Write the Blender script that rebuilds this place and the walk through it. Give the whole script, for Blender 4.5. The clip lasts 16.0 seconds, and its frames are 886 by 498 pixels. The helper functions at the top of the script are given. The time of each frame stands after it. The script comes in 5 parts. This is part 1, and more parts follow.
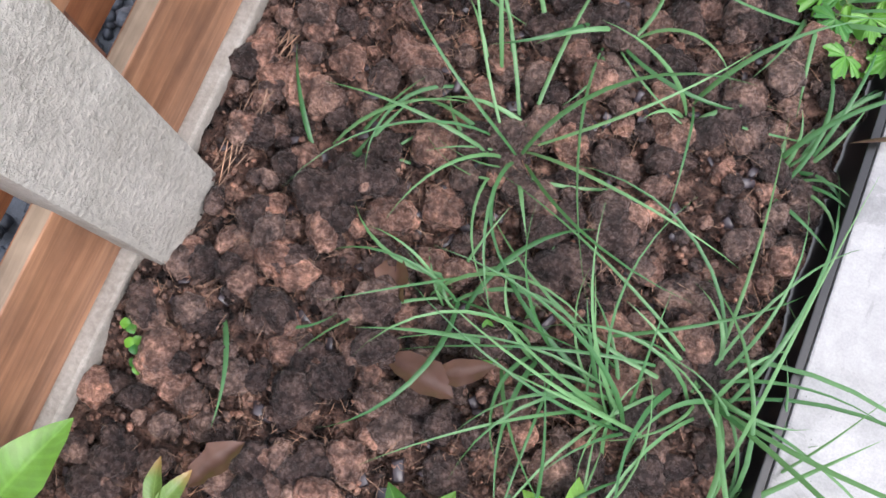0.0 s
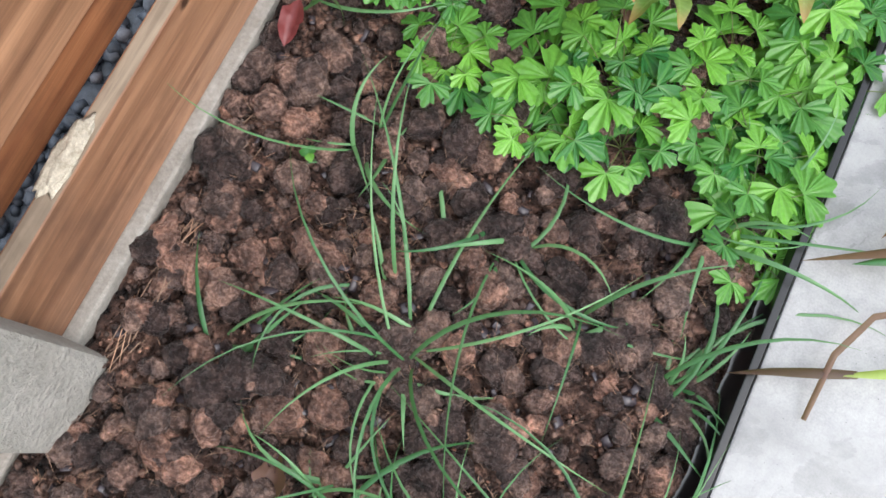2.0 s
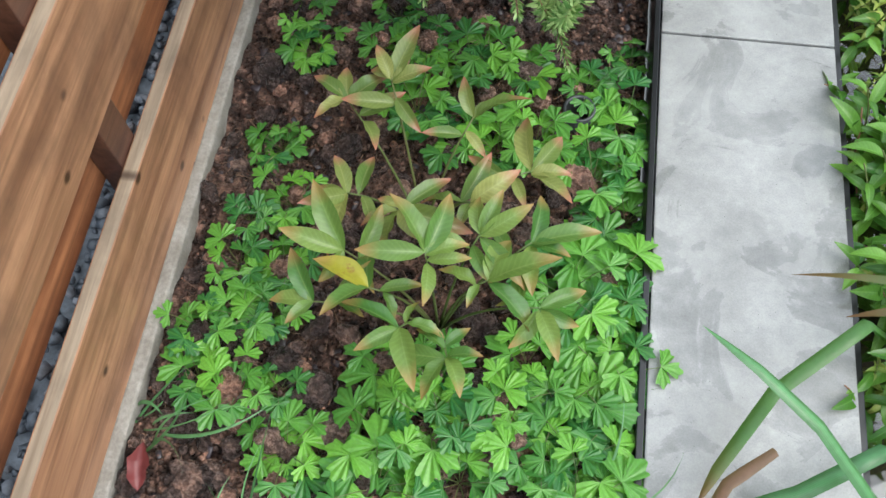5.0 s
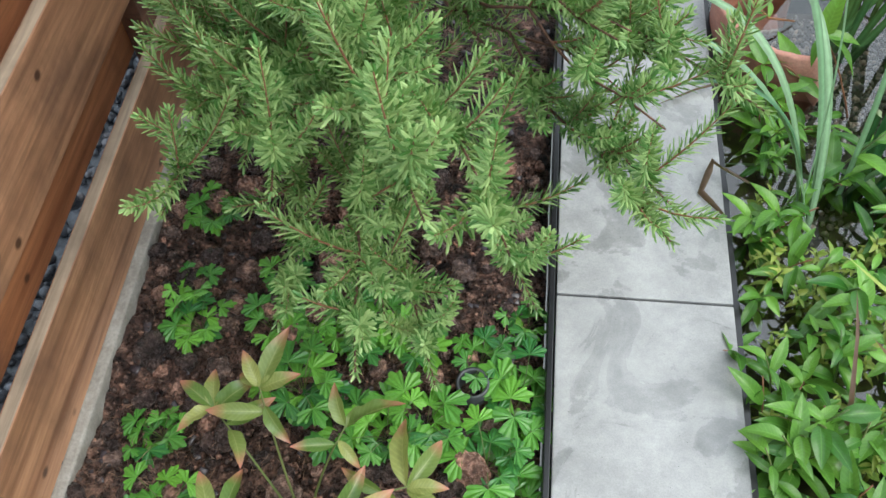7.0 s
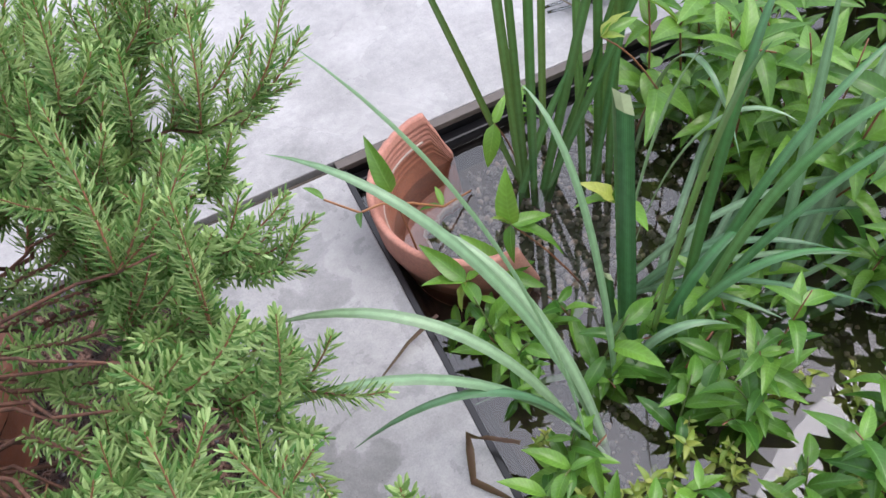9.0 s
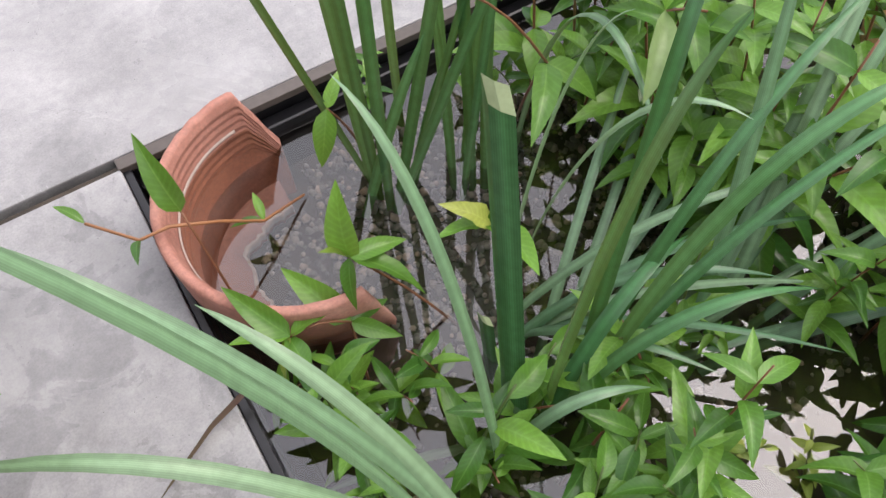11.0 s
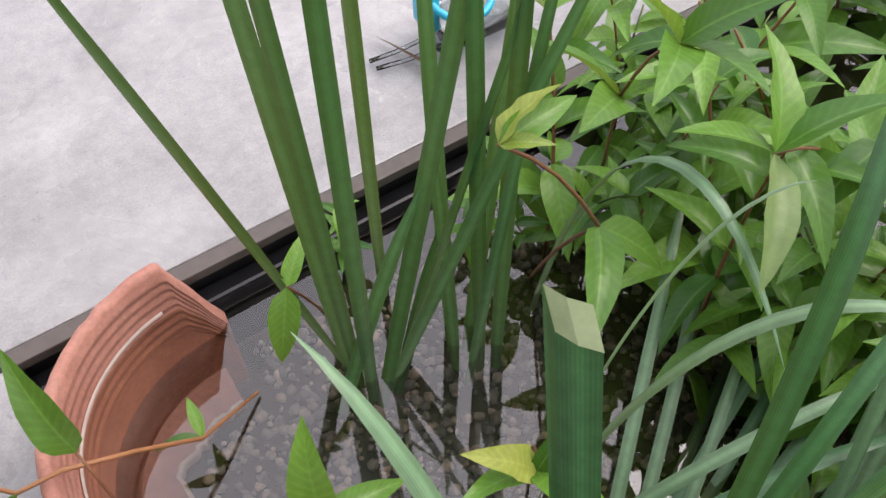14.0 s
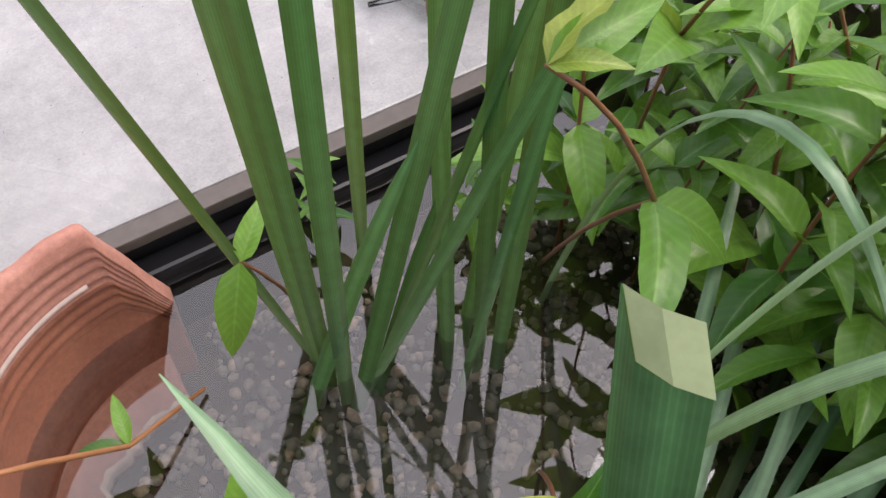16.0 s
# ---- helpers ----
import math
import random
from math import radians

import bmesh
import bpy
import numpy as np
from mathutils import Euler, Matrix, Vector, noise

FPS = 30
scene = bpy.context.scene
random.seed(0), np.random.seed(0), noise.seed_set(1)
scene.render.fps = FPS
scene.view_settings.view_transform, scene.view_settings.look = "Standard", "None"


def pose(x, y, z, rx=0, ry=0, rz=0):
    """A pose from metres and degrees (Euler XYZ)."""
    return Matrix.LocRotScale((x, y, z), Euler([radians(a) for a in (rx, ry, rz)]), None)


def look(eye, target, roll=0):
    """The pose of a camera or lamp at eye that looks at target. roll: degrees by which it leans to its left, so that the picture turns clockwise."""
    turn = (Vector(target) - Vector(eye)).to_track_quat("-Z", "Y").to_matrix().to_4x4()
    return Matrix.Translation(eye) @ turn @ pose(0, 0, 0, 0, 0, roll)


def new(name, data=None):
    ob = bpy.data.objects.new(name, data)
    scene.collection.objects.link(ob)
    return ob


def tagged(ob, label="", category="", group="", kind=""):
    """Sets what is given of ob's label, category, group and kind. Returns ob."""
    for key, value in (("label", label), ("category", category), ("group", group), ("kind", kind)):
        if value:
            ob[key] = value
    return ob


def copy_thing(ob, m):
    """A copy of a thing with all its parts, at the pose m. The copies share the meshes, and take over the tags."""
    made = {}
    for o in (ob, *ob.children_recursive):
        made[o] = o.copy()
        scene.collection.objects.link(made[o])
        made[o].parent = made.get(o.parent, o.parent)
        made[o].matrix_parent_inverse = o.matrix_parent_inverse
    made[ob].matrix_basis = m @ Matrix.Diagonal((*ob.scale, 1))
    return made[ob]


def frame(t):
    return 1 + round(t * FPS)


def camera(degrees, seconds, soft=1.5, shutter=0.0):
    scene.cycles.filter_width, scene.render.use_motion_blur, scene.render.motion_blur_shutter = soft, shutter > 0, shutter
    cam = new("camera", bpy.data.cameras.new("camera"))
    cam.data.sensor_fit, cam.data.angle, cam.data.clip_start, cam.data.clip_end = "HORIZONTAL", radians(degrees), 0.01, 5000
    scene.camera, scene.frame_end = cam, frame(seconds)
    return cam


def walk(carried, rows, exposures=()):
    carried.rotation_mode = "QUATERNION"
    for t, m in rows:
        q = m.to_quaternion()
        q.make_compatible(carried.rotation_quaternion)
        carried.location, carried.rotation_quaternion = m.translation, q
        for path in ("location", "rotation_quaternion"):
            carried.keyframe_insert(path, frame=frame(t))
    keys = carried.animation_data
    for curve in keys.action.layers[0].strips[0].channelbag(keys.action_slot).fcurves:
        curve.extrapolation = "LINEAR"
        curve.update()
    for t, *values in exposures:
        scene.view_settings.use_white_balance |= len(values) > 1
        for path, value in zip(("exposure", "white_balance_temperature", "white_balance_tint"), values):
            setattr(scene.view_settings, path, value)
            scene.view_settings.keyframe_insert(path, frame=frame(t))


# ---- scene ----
cam = camera(54.0, 16.0)

PATH = [
    (0, (0.503, -0.641, 1.25), (0.333, -0.289, -0.712), -3.5),
    (0.5, (0.505, -0.573, 1.28), (0.33, -0.197, -0.676), -2.7),
    (1, (0.512, -0.481, 1.302), (0.33, -0.114, -0.656), -2.9),
    (1.5, (0.521, -0.408, 1.322), (0.338, 0.015, -0.624), 1.4),
    (2, (0.545, -0.341, 1.33), (0.363, 0.078, -0.617), 2.2),
    (2.5, (0.575, -0.309, 1.393), (0.386, 0.146, -0.545), 3.5),
    (3, (0.611, -0.253, 1.508), (0.372, 0.297, -0.4), -0.7),
    (3.5, (0.628, -0.16, 1.512), (0.422, 0.502, -0.364), -0.8),
    (3.7, (0.633, -0.131, 1.515), (0.427, 0.587, -0.34), -1.7),
    (5.8, (0.695, 0.035, 1.65), (0.522, 0.95, -0.113), -3.6),
    (6, (0.705, 0.083, 1.659), (0.531, 1.04, -0.089), -2.6),
    (6.5, (0.78, 0.231, 1.683), (0.618, 1.276, -0.011), -1.3),
    (7, (0.831, 0.314, 1.685), (0.675, 1.395, 0.008), -3.3),
    (7.5, (0.898, 0.377, 1.703), (0.835, 1.501, 0.047), -7.4),
    (7.8, (0.926, 0.511, 1.692), (0.966, 1.627, 0.014), -6.2),
    (8, (0.929, 0.616, 1.668), (1.04, 1.721, 0.005), -6.2),
    (8.2, (0.955, 0.716, 1.658), (1.103, 1.816, -0.006), -7.4),
    (8.5, (1.031, 0.871, 1.62), (1.243, 1.987, -0.005), -10.1),
    (9, (1.159, 1.021, 1.592), (1.452, 2.137, -0.029), -12.7),
    (9.5, (1.214, 1.084, 1.573), (1.591, 2.151, -0.044), -11.1),
    (9.7, (1.233, 1.084, 1.56), (1.668, 2.136, -0.057), -10.9),
    (12, (1.495, 1.569, 1.067), (1.93, 2.348, -0.677), -0.1),
    (12.5, (1.507, 1.574, 1.116), (1.99, 2.378, -0.701), 2.4),
    (13, (1.507, 1.582, 1.088), (1.989, 2.361, -0.738), 4.6),
    (13.5, (1.52, 1.666, 1.027), (1.985, 2.45, -0.792), 4.1),
    (14, (1.515, 1.674, 0.996), (2.157, 2.701, -0.638), -2.3),
    (14.5, (1.537, 1.748, 0.998), (2.33, 2.735, -0.624), -0.7),
    (15, (1.54, 1.771, 0.899), (2.266, 2.748, -0.742), 1.3),
    (15.5, (1.557, 1.785, 0.847), (2.212, 2.762, -0.823), 1.2),
    (16, (1.573, 1.792, 0.816), (2.223, 2.765, -0.858), 1.7),
]
SKY, SUN, CLOUD = 0.05, 0.8, 1.0
EXPOSURES = [(0, 1.2, 6150, 15), (1, 1.14, 6150, 13), (2, 1.05, 6150, 9), (3.5, 1.0, 6150, 6), (6.5, 1.0, 6100, 3), (7.5, 1.0, 6100, 4), (8.5, 1.0, 6100, 15), (9.5, 0.84, 6350, 18), (12, 0.84, 6600, 18), (13.5, 0.88, 6600, 18), (14.4, 0.65, 6700, 20), (15, 0.73, 6700, 20), (16, 0.83, 6700, 20)]
walk(cam, [(t, look(eye, target, roll)) for t, eye, target, roll in PATH], EXPOSURES)

# ---- world, sun ----
world = bpy.data.worlds.new("overcast_sky")
scene.world = world
world.use_nodes = True
wn = world.node_tree
sky = wn.nodes.new("ShaderNodeTexSky")
sky.sky_type, sky.sun_disc = "NISHITA", False
sky.sun_elevation, sky.sun_rotation = radians(51), radians(100)
sky.air_density, sky.dust_density, sky.ozone_density = 1.0, 6.0, 1.0
wn.links.new(sky.outputs[0], wn.nodes["Background"].inputs[0])
wn.nodes["Background"].inputs[1].default_value = SKY
# cloud layer: white, brightest overhead
cloud = wn.nodes.new("ShaderNodeBackground")
cloud.inputs[0].default_value = (0.95, 0.97, 1.0, 1)
wtc = wn.nodes.new("ShaderNodeTexCoord")
wsep = wn.nodes.new("ShaderNodeSeparateXYZ")
wmap = wn.nodes.new("ShaderNodeMapRange")
wmap.inputs[1].default_value, wmap.inputs[2].default_value = 0.0, 1.0
wmap.inputs[3].default_value, wmap.inputs[4].default_value = CLOUD * 0.4, CLOUD
wn.links.new(wtc.outputs["Generated"], wsep.inputs[0])
wn.links.new(wsep.outputs[2], wmap.inputs[0])
wn.links.new(wmap.outputs[0], cloud.inputs[1])
wadd = wn.nodes.new("ShaderNodeAddShader")
wn.links.new(wn.nodes["Background"].outputs[0], wadd.inputs[0])
wn.links.new(cloud.outputs[0], wadd.inputs[1])
wn.links.new(wadd.outputs[0], wn.nodes["World Output"].inputs[0])
sun = new("sun", bpy.data.lights.new("sun", "SUN"))
sun.data.energy, sun.data.angle, sun.data.color = SUN, radians(45), (1.0, 0.97, 0.92)
sun.matrix_world = look((0, 0, 0), (-0.50, 0.15, -0.85))

# ---- materials ----


def material(name):
    m = bpy.data.materials.new(name)
    m.use_nodes = True
    return m, m.node_tree, m.node_tree.nodes["Principled BSDF"]


def node(nt, kind, **inputs):
    n = nt.nodes.new(kind)
    for k, v in inputs.items():
        key = k.replace("_", " ")
        n.inputs[key].default_value = v
    return n


def ramp(nt, fac, stops):
    r = nt.nodes.new("ShaderNodeValToRGB")
    el = r.color_ramp.elements
    while len(el) < len(stops):
        el.new(0.5)
    for e, (p, c) in zip(el, stops):
        e.position, e.color = p, (*c, 1)
    nt.links.new(fac, r.inputs[0])
    return r.outputs[0]


def grey(v):
    return (v, v, v)


def mixed(nt, fac, a, b, kind="MIX"):
    n = nt.nodes.new("ShaderNodeMix")
    n.data_type, n.blend_type = "RGBA", kind
    if isinstance(fac, (int, float)):
        n.inputs[0].default_value = fac
    else:
        nt.links.new(fac, n.inputs[0])
    for socket, v in ((n.inputs[6], a), (n.inputs[7], b)):
        if isinstance(v, tuple):
            socket.default_value = (*v, 1)
        else:
            nt.links.new(v, socket)
    return n.outputs[2]


def coords(nt, scale=(1, 1, 1), local=False):
    tc = nt.nodes.new("ShaderNodeTexCoord")
    mp = nt.nodes.new("ShaderNodeMapping")
    mp.inputs["Scale"].default_value = scale
    if local:
        nt.links.new(tc.outputs["Object"], mp.inputs[0])
    else:
        geo = nt.nodes.new("ShaderNodeNewGeometry")
        nt.links.new(geo.outputs["Position"], mp.inputs[0])
    return mp.outputs[0]


def noise_of(nt, vec, scale, detail=6.0, rough=0.6, dist=0.0):
    n = node(nt, "ShaderNodeTexNoise", Scale=scale, Detail=detail, Roughness=rough, Distortion=dist)
    nt.links.new(vec, n.inputs["Vector"])
    return n.outputs["Fac"]


def bump(nt, bsdf, height, strength, distance):
    b = node(nt, "ShaderNodeBump", Strength=strength, Distance=distance)
    nt.links.new(height, b.inputs["Height"])
    nt.links.new(b.outputs[0], bsdf.inputs["Normal"])


def leafy(name, dark, light, rough=0.38, tip=None, through_light=0.3, spots=None, veins=False, rib=0.0):
    """Leaf: green that varies leaf by leaf and along the blade, glossy, with some light passing through."""
    m, nt, b = material(name)
    info = nt.nodes.new("ShaderNodeObjectInfo")
    geo = nt.nodes.new("ShaderNodeNewGeometry")
    add = nt.nodes.new("ShaderNodeMath")
    add.operation = "ADD"
    nt.links.new(info.outputs["Random"], add.inputs[0])
    nt.links.new(geo.outputs["Random Per Island"], add.inputs[1])
    fr = nt.nodes.new("ShaderNodeMath")
    fr.operation = "FRACT"
    nt.links.new(add.outputs[0], fr.inputs[0])
    col = ramp(nt, fr.outputs[0], [(0.0, dark), (0.55, tuple((a + c) / 2 for a, c in zip(dark, light))), (1.0, light)])
    n1 = noise_of(nt, coords(nt, local=True), 60)
    col = mixed(nt, 0.45, col, ramp(nt, n1, [(0.3, grey(0.45)), (0.7, grey(1.0))]), "MULTIPLY")
    if veins:
        ac = nt.nodes.new("ShaderNodeAttribute")
        ac.attribute_name = "across"
        for mult, lo in ((31.0, 0.93), (3.1, 0.80)):
            mul = nt.nodes.new("ShaderNodeMath")
            mul.operation = "MULTIPLY"
            mul.inputs[1].default_value = mult
            nt.links.new(ac.outputs["Fac"], mul.inputs[0])
            cs = nt.nodes.new("ShaderNodeMath")
            cs.operation = "COSINE"
            nt.links.new(mul.outputs[0], cs.inputs[0])
            col = mixed(nt, 1.0, col, ramp(nt, cs.outputs[0], [(0.0, grey(lo)), (0.9, grey(1.12))]), "MULTIPLY")
    if rib:
        rb, al = nt.nodes.new("ShaderNodeAttribute"), nt.nodes.new("ShaderNodeAttribute")
        rb.attribute_name, al.attribute_name = "rib", "along"
        slant = nt.nodes.new("ShaderNodeMath")
        slant.operation = "MULTIPLY_ADD"
        slant.inputs[1].default_value = -0.16
        nt.links.new(rb.outputs["Fac"], slant.inputs[0])
        nt.links.new(al.outputs["Fac"], slant.inputs[2])
        wave = nt.nodes.new("ShaderNodeMath")
        wave.operation = "MULTIPLY"
        wave.inputs[1].default_value = 70.0
        nt.links.new(slant.outputs[0], wave.inputs[0])
        sn = nt.nodes.new("ShaderNodeMath")
        sn.operation = "SINE"
        nt.links.new(wave.outputs[0], sn.inputs[0])
        col = mixed(nt, 1.0, col, ramp(nt, sn.outputs[0], [(0.0, grey(1.0 - 0.16 * rib)), (0.8, grey(1.03))]), "MULTIPLY")
        col = mixed(nt, ramp(nt, rb.outputs["Fac"], [(0.02, grey(rib * 0.55)), (0.10, grey(0))]), col, tuple(min(1, c * 1.1 + 0.03) for c in light))
    if tip:
        at = nt.nodes.new("ShaderNodeAttribute")
        at.attribute_name = "along"
        col = mixed(nt, ramp(nt, at.outputs["Fac"], [(0.64, grey(0)), (0.98, grey(0.9))]), col, tip)
    if spots:
        s = noise_of(nt, coords(nt), 35, 3)
        col = mixed(nt, ramp(nt, s, [(0.62, grey(0)), (0.7, grey(0.8))]), col, spots)
    nt.links.new(col, b.inputs["Base Color"])
    b.inputs["Roughness"].default_value = rough
    b.inputs["Specular IOR Level"].default_value = 0.45
    bump(nt, b, noise_of(nt, coords(nt, local=True), 150, 3), 0.25, 0.002)
    tr = nt.nodes.new("ShaderNodeBsdfTranslucent")
    nt.links.new(mixed(nt, 0.5, col, (0.35, 0.45, 0.05)), tr.inputs[0])
    mx = nt.nodes.new("ShaderNodeMixShader")
    mx.inputs[0].default_value = through_light
    nt.links.new(b.outputs[0], mx.inputs[1])
    nt.links.new(tr.outputs[0], mx.inputs[2])
    nt.links.new(mx.outputs[0], nt.nodes["Material Output"].inputs[0])
    return m


def node_fract(nt, value):
    """Adds the object's own random number to a value and keeps the fraction."""
    info = nt.nodes.new("ShaderNodeObjectInfo")
    add, fr = nt.nodes.new("ShaderNodeMath"), nt.nodes.new("ShaderNodeMath")
    fr.operation = "FRACT"
    nt.links.new(value, add.inputs[0])
    nt.links.new(info.outputs["Random"], add.inputs[1])
    nt.links.new(add.outputs[0], fr.inputs[0])
    return fr.outputs[0]


def grainy(name, stops, scale, rough=(0.5, 0.8), bumps=(0.5, 0.01), fine=None, island=0.0, speck=(0.62, 1.12), spec=0.5):
    """Mineral or earthy surface: colours by noise at two sizes."""
    m, nt, b = material(name)
    v = coords(nt)
    big, small = noise_of(nt, v, scale, 8, 0.65), noise_of(nt, v, fine or scale * 7, 5, 0.7)
    col = ramp(nt, big, stops)
    col = mixed(nt, 0.6, col, ramp(nt, small, [(0.36, grey(speck[0])), (0.64, grey(speck[1]))]), "MULTIPLY")
    if island:
        geo = nt.nodes.new("ShaderNodeNewGeometry")
        col = mixed(nt, island, col, ramp(nt, node_fract(nt, geo.outputs["Random Per Island"]), [(0, (0.22, 0.23, 0.26)), (0.4, (0.40, 0.40, 0.43)), (0.65, grey(0.9)), (1, (1.6, 1.28, 1.12))]), "MULTIPLY")
    nt.links.new(col, b.inputs["Base Color"])
    nt.links.new(ramp(nt, small, [(0.3, grey(rough[0])), (0.7, grey(rough[1]))]), b.inputs["Roughness"])
    b.inputs["Specular IOR Level"].default_value = spec
    hs = mixed(nt, 0.5, big, small)
    bump(nt, b, hs, *bumps)
    return m


def wet_concrete(name, tone, seed, wet=0.5, depth=0.85):
    m, nt, b = material(name)
    v = coords(nt)
    big = noise_of(nt, v, 5.0 + seed, 6, 0.6, 0.4)
    mid = noise_of(nt, v, 38, 5, 0.7)
    fine = noise_of(nt, v, 260, 3, 0.7)
    col = ramp(nt, big, [(0.32, grey(tone * 0.72)), (0.52, grey(tone)), (0.72, grey(tone * 1.18))])
    col = mixed(nt, 0.55, col, ramp(nt, mid, [(0.3, (0.66, 0.67, 0.7)), (0.65, grey(1.05))]), "MULTIPLY")
    col = mixed(nt, 0.3, col, ramp(nt, fine, [(0.35, grey(0.6)), (0.6, grey(1.1))]), "MULTIPLY")
    vo = node(nt, "ShaderNodeTexVoronoi", Scale=55.0)
    nt.links.new(v, vo.inputs["Vector"])
    pits = ramp(nt, vo.outputs["Distance"], [(0.035, grey(0.35)), (0.06, grey(1))])
    col = mixed(nt, 1.0, col, pits, "MULTIPLY")
    nt.links.new(col, b.inputs["Base Color"])
    patch = noise_of(nt, v, 4.2 + seed, 7, 0.55, 1.1)
    damp = ramp(nt, patch, [(wet - 0.03, grey(1)), (wet + 0.05, grey(0))])
    col = mixed(nt, damp, col, mixed(nt, 1.0, col, grey(depth), "MULTIPLY"))
    nt.links.new(col, b.inputs["Base Color"])
    nt.links.new(ramp(nt, patch, [(wet - 0.02, grey(0.07)), (wet + 0.05, grey(0.42))]), b.inputs["Roughness"])
    bump(nt, b, mid, 0.10, 0.004)
    return m


def timber(name, dark, light, rough=0.42):
    """Planed softwood with long grain along y and a few knots."""
    m, nt, b = material(name)
    info = nt.nodes.new("ShaderNodeObjectInfo")
    geo = nt.nodes.new("ShaderNodeNewGeometry")
    off = nt.nodes.new("ShaderNodeVectorMath")
    off.operation = "MULTIPLY_ADD"
    sc = nt.nodes.new("ShaderNodeCombineXYZ")
    for i in range(3):
        nt.links.new(info.outputs["Random"], sc.inputs[i])
    nt.links.new(sc.outputs[0], off.inputs[0])
    off.inputs[1].default_value = (7, 13, 5)
    nt.links.new(geo.outputs["Position"], off.inputs[2])
    mp = nt.nodes.new("ShaderNodeMapping")
    mp.inputs["Scale"].default_value = (1, 0.06, 1)
    nt.links.new(off.outputs[0], mp.inputs[0])
    grain = noise_of(nt, mp.outputs[0], 95, 5, 0.6, 0.6)
    streak = noise_of(nt, mp.outputs[0], 22, 3, 0.5, 1.2)
    stain = noise_of(nt, off.outputs[0], 4.5, 5)
    col = ramp(nt, streak, [(0.3, dark), (0.7, light)])
    col = mixed(nt, 0.5, col, ramp(nt, grain, [(0.35, grey(0.5)), (0.6, grey(1.1))]), "MULTIPLY")
    col = mixed(nt, ramp(nt, stain, [(0.48, grey(0)), (0.72, grey(0.65))]), col, tuple(c * 0.45 + 0.01 for c in dark))
    mk = nt.nodes.new("ShaderNodeMapping")
    mk.inputs["Scale"].default_value = (0, 0.8, 1)
    nt.links.new(off.outputs[0], mk.inputs[0])
    vo = node(nt, "ShaderNodeTexVoronoi", Scale=8.0)
    nt.links.new(mk.outputs[0], vo.inputs["Vector"])
    col = mixed(nt, ramp(nt, vo.outputs["Distance"], [(0.05, grey(0.9)), (0.10, grey(0))]), col, (0.035, 0.014, 0.008))
    nt.links.new(col, b.inputs["Base Color"])
    nt.links.new(ramp(nt, stain, [(0.35, grey(rough - 0.12)), (0.65, grey(rough + 0.15))]), b.inputs["Roughness"])
    bump(nt, b, grain, 0.3, 0.002)
    return m


def plain(name, colour, rough, metal=0.0):
    m, nt, b = material(name)
    n = noise_of(nt, coords(nt), 60, 4)
    nt.links.new(mixed(nt, 0.35, colour, ramp(nt, n, [(0.35, tuple(c * 0.6 for c in colour)), (0.65, tuple(min(1, c * 1.15) for c in colour))])), b.inputs["Base Color"])
    b.inputs["Roughness"].default_value, b.inputs["Metallic"].default_value = rough, metal
    return m


def clear(name, tint, gloss_rough, ior):
    """Thin clear sheet: passes light with a tint and mirrors by Fresnel."""
    m, nt, b = material(name)
    tr = nt.nodes.new("ShaderNodeBsdfTransparent")
    tr.inputs[0].default_value = (*tint, 1)
    gl = nt.nodes.new("ShaderNodeBsdfGlossy")
    gl.inputs["Roughness"].default_value = gloss_rough
    fr = nt.nodes.new("ShaderNodeFresnel")
    fr.inputs[0].default_value = ior
    mx = nt.nodes.new("ShaderNodeMixShader")
    nt.links.new(fr.outputs[0], mx.inputs[0])
    nt.links.new(tr.outputs[0], mx.inputs[1])
    nt.links.new(gl.outputs[0], mx.inputs[2])
    nt.links.new(mx.outputs[0], nt.nodes["Material Output"].inputs[0])
    nt.nodes.remove(b)
    return m, nt, fr, gl


# soil stops: crevice shade in the dark end, some wet sheen in the bright
M_SOIL = grainy("soil", [(0.38, (0.010, 0.008, 0.008)), (0.52, (0.10, 0.058, 0.046)), (0.68, (0.42, 0.25, 0.19))], 26, (0.12, 0.55), (1.0, 0.05), 105, 0.0, (0.12, 2.2), 0.4)
# clod mid and bright stops lifted: part of the wet sheen as colour
M_CLOD = grainy("dung_clod", [(0.32, (0.050, 0.038, 0.036)), (0.50, (0.175, 0.120, 0.104)), (0.68, (0.46, 0.305, 0.245))], 30, (0.08, 0.42), (1.0, 0.05), 115, 0.92, (0.18, 2.1), 0.5)
M_CRUMB = grainy("soil_crumb", [(0.35, (0.02, 0.015, 0.014)), (0.52, (0.12, 0.075, 0.060)), (0.66, (0.36, 0.22, 0.165))], 40, (0.15, 0.55), (0.6, 0.01), 300, 0.7, (0.3, 1.5), 0.25)
M_STRAW = grainy("straw", [(0.35, (0.16, 0.085, 0.055)), (0.65, (0.46, 0.30, 0.20))], 30, (0.5, 0.7), (0.2, 0.002), 200, 0.5)
M_BARK = plain("bark_chip", (0.045, 0.036, 0.042), 0.3)
M_STRIP = wet_concrete("wet_concrete_strip", 0.33, 0.0, 0.43, 0.76)
M_PAVING = wet_concrete("wet_concrete_paving", 0.36, -1.6, 0.50, 0.94)
M_KERB = grainy("kerb_concrete", [(0.3, (0.20, 0.18, 0.155)), (0.6, (0.33, 0.31, 0.28))], 14, (0.6, 0.9), (0.5, 0.006), 120)
M_POST = grainy("rough_cast_post", [(0.3, (0.38, 0.36, 0.32)), (0.65, (0.49, 0.47, 0.43))], 9, (0.5, 0.8), (1.0, 0.025), 85)
M_WOOD = timber("fence_timber", (0.19, 0.088, 0.048), (0.42, 0.225, 0.128))
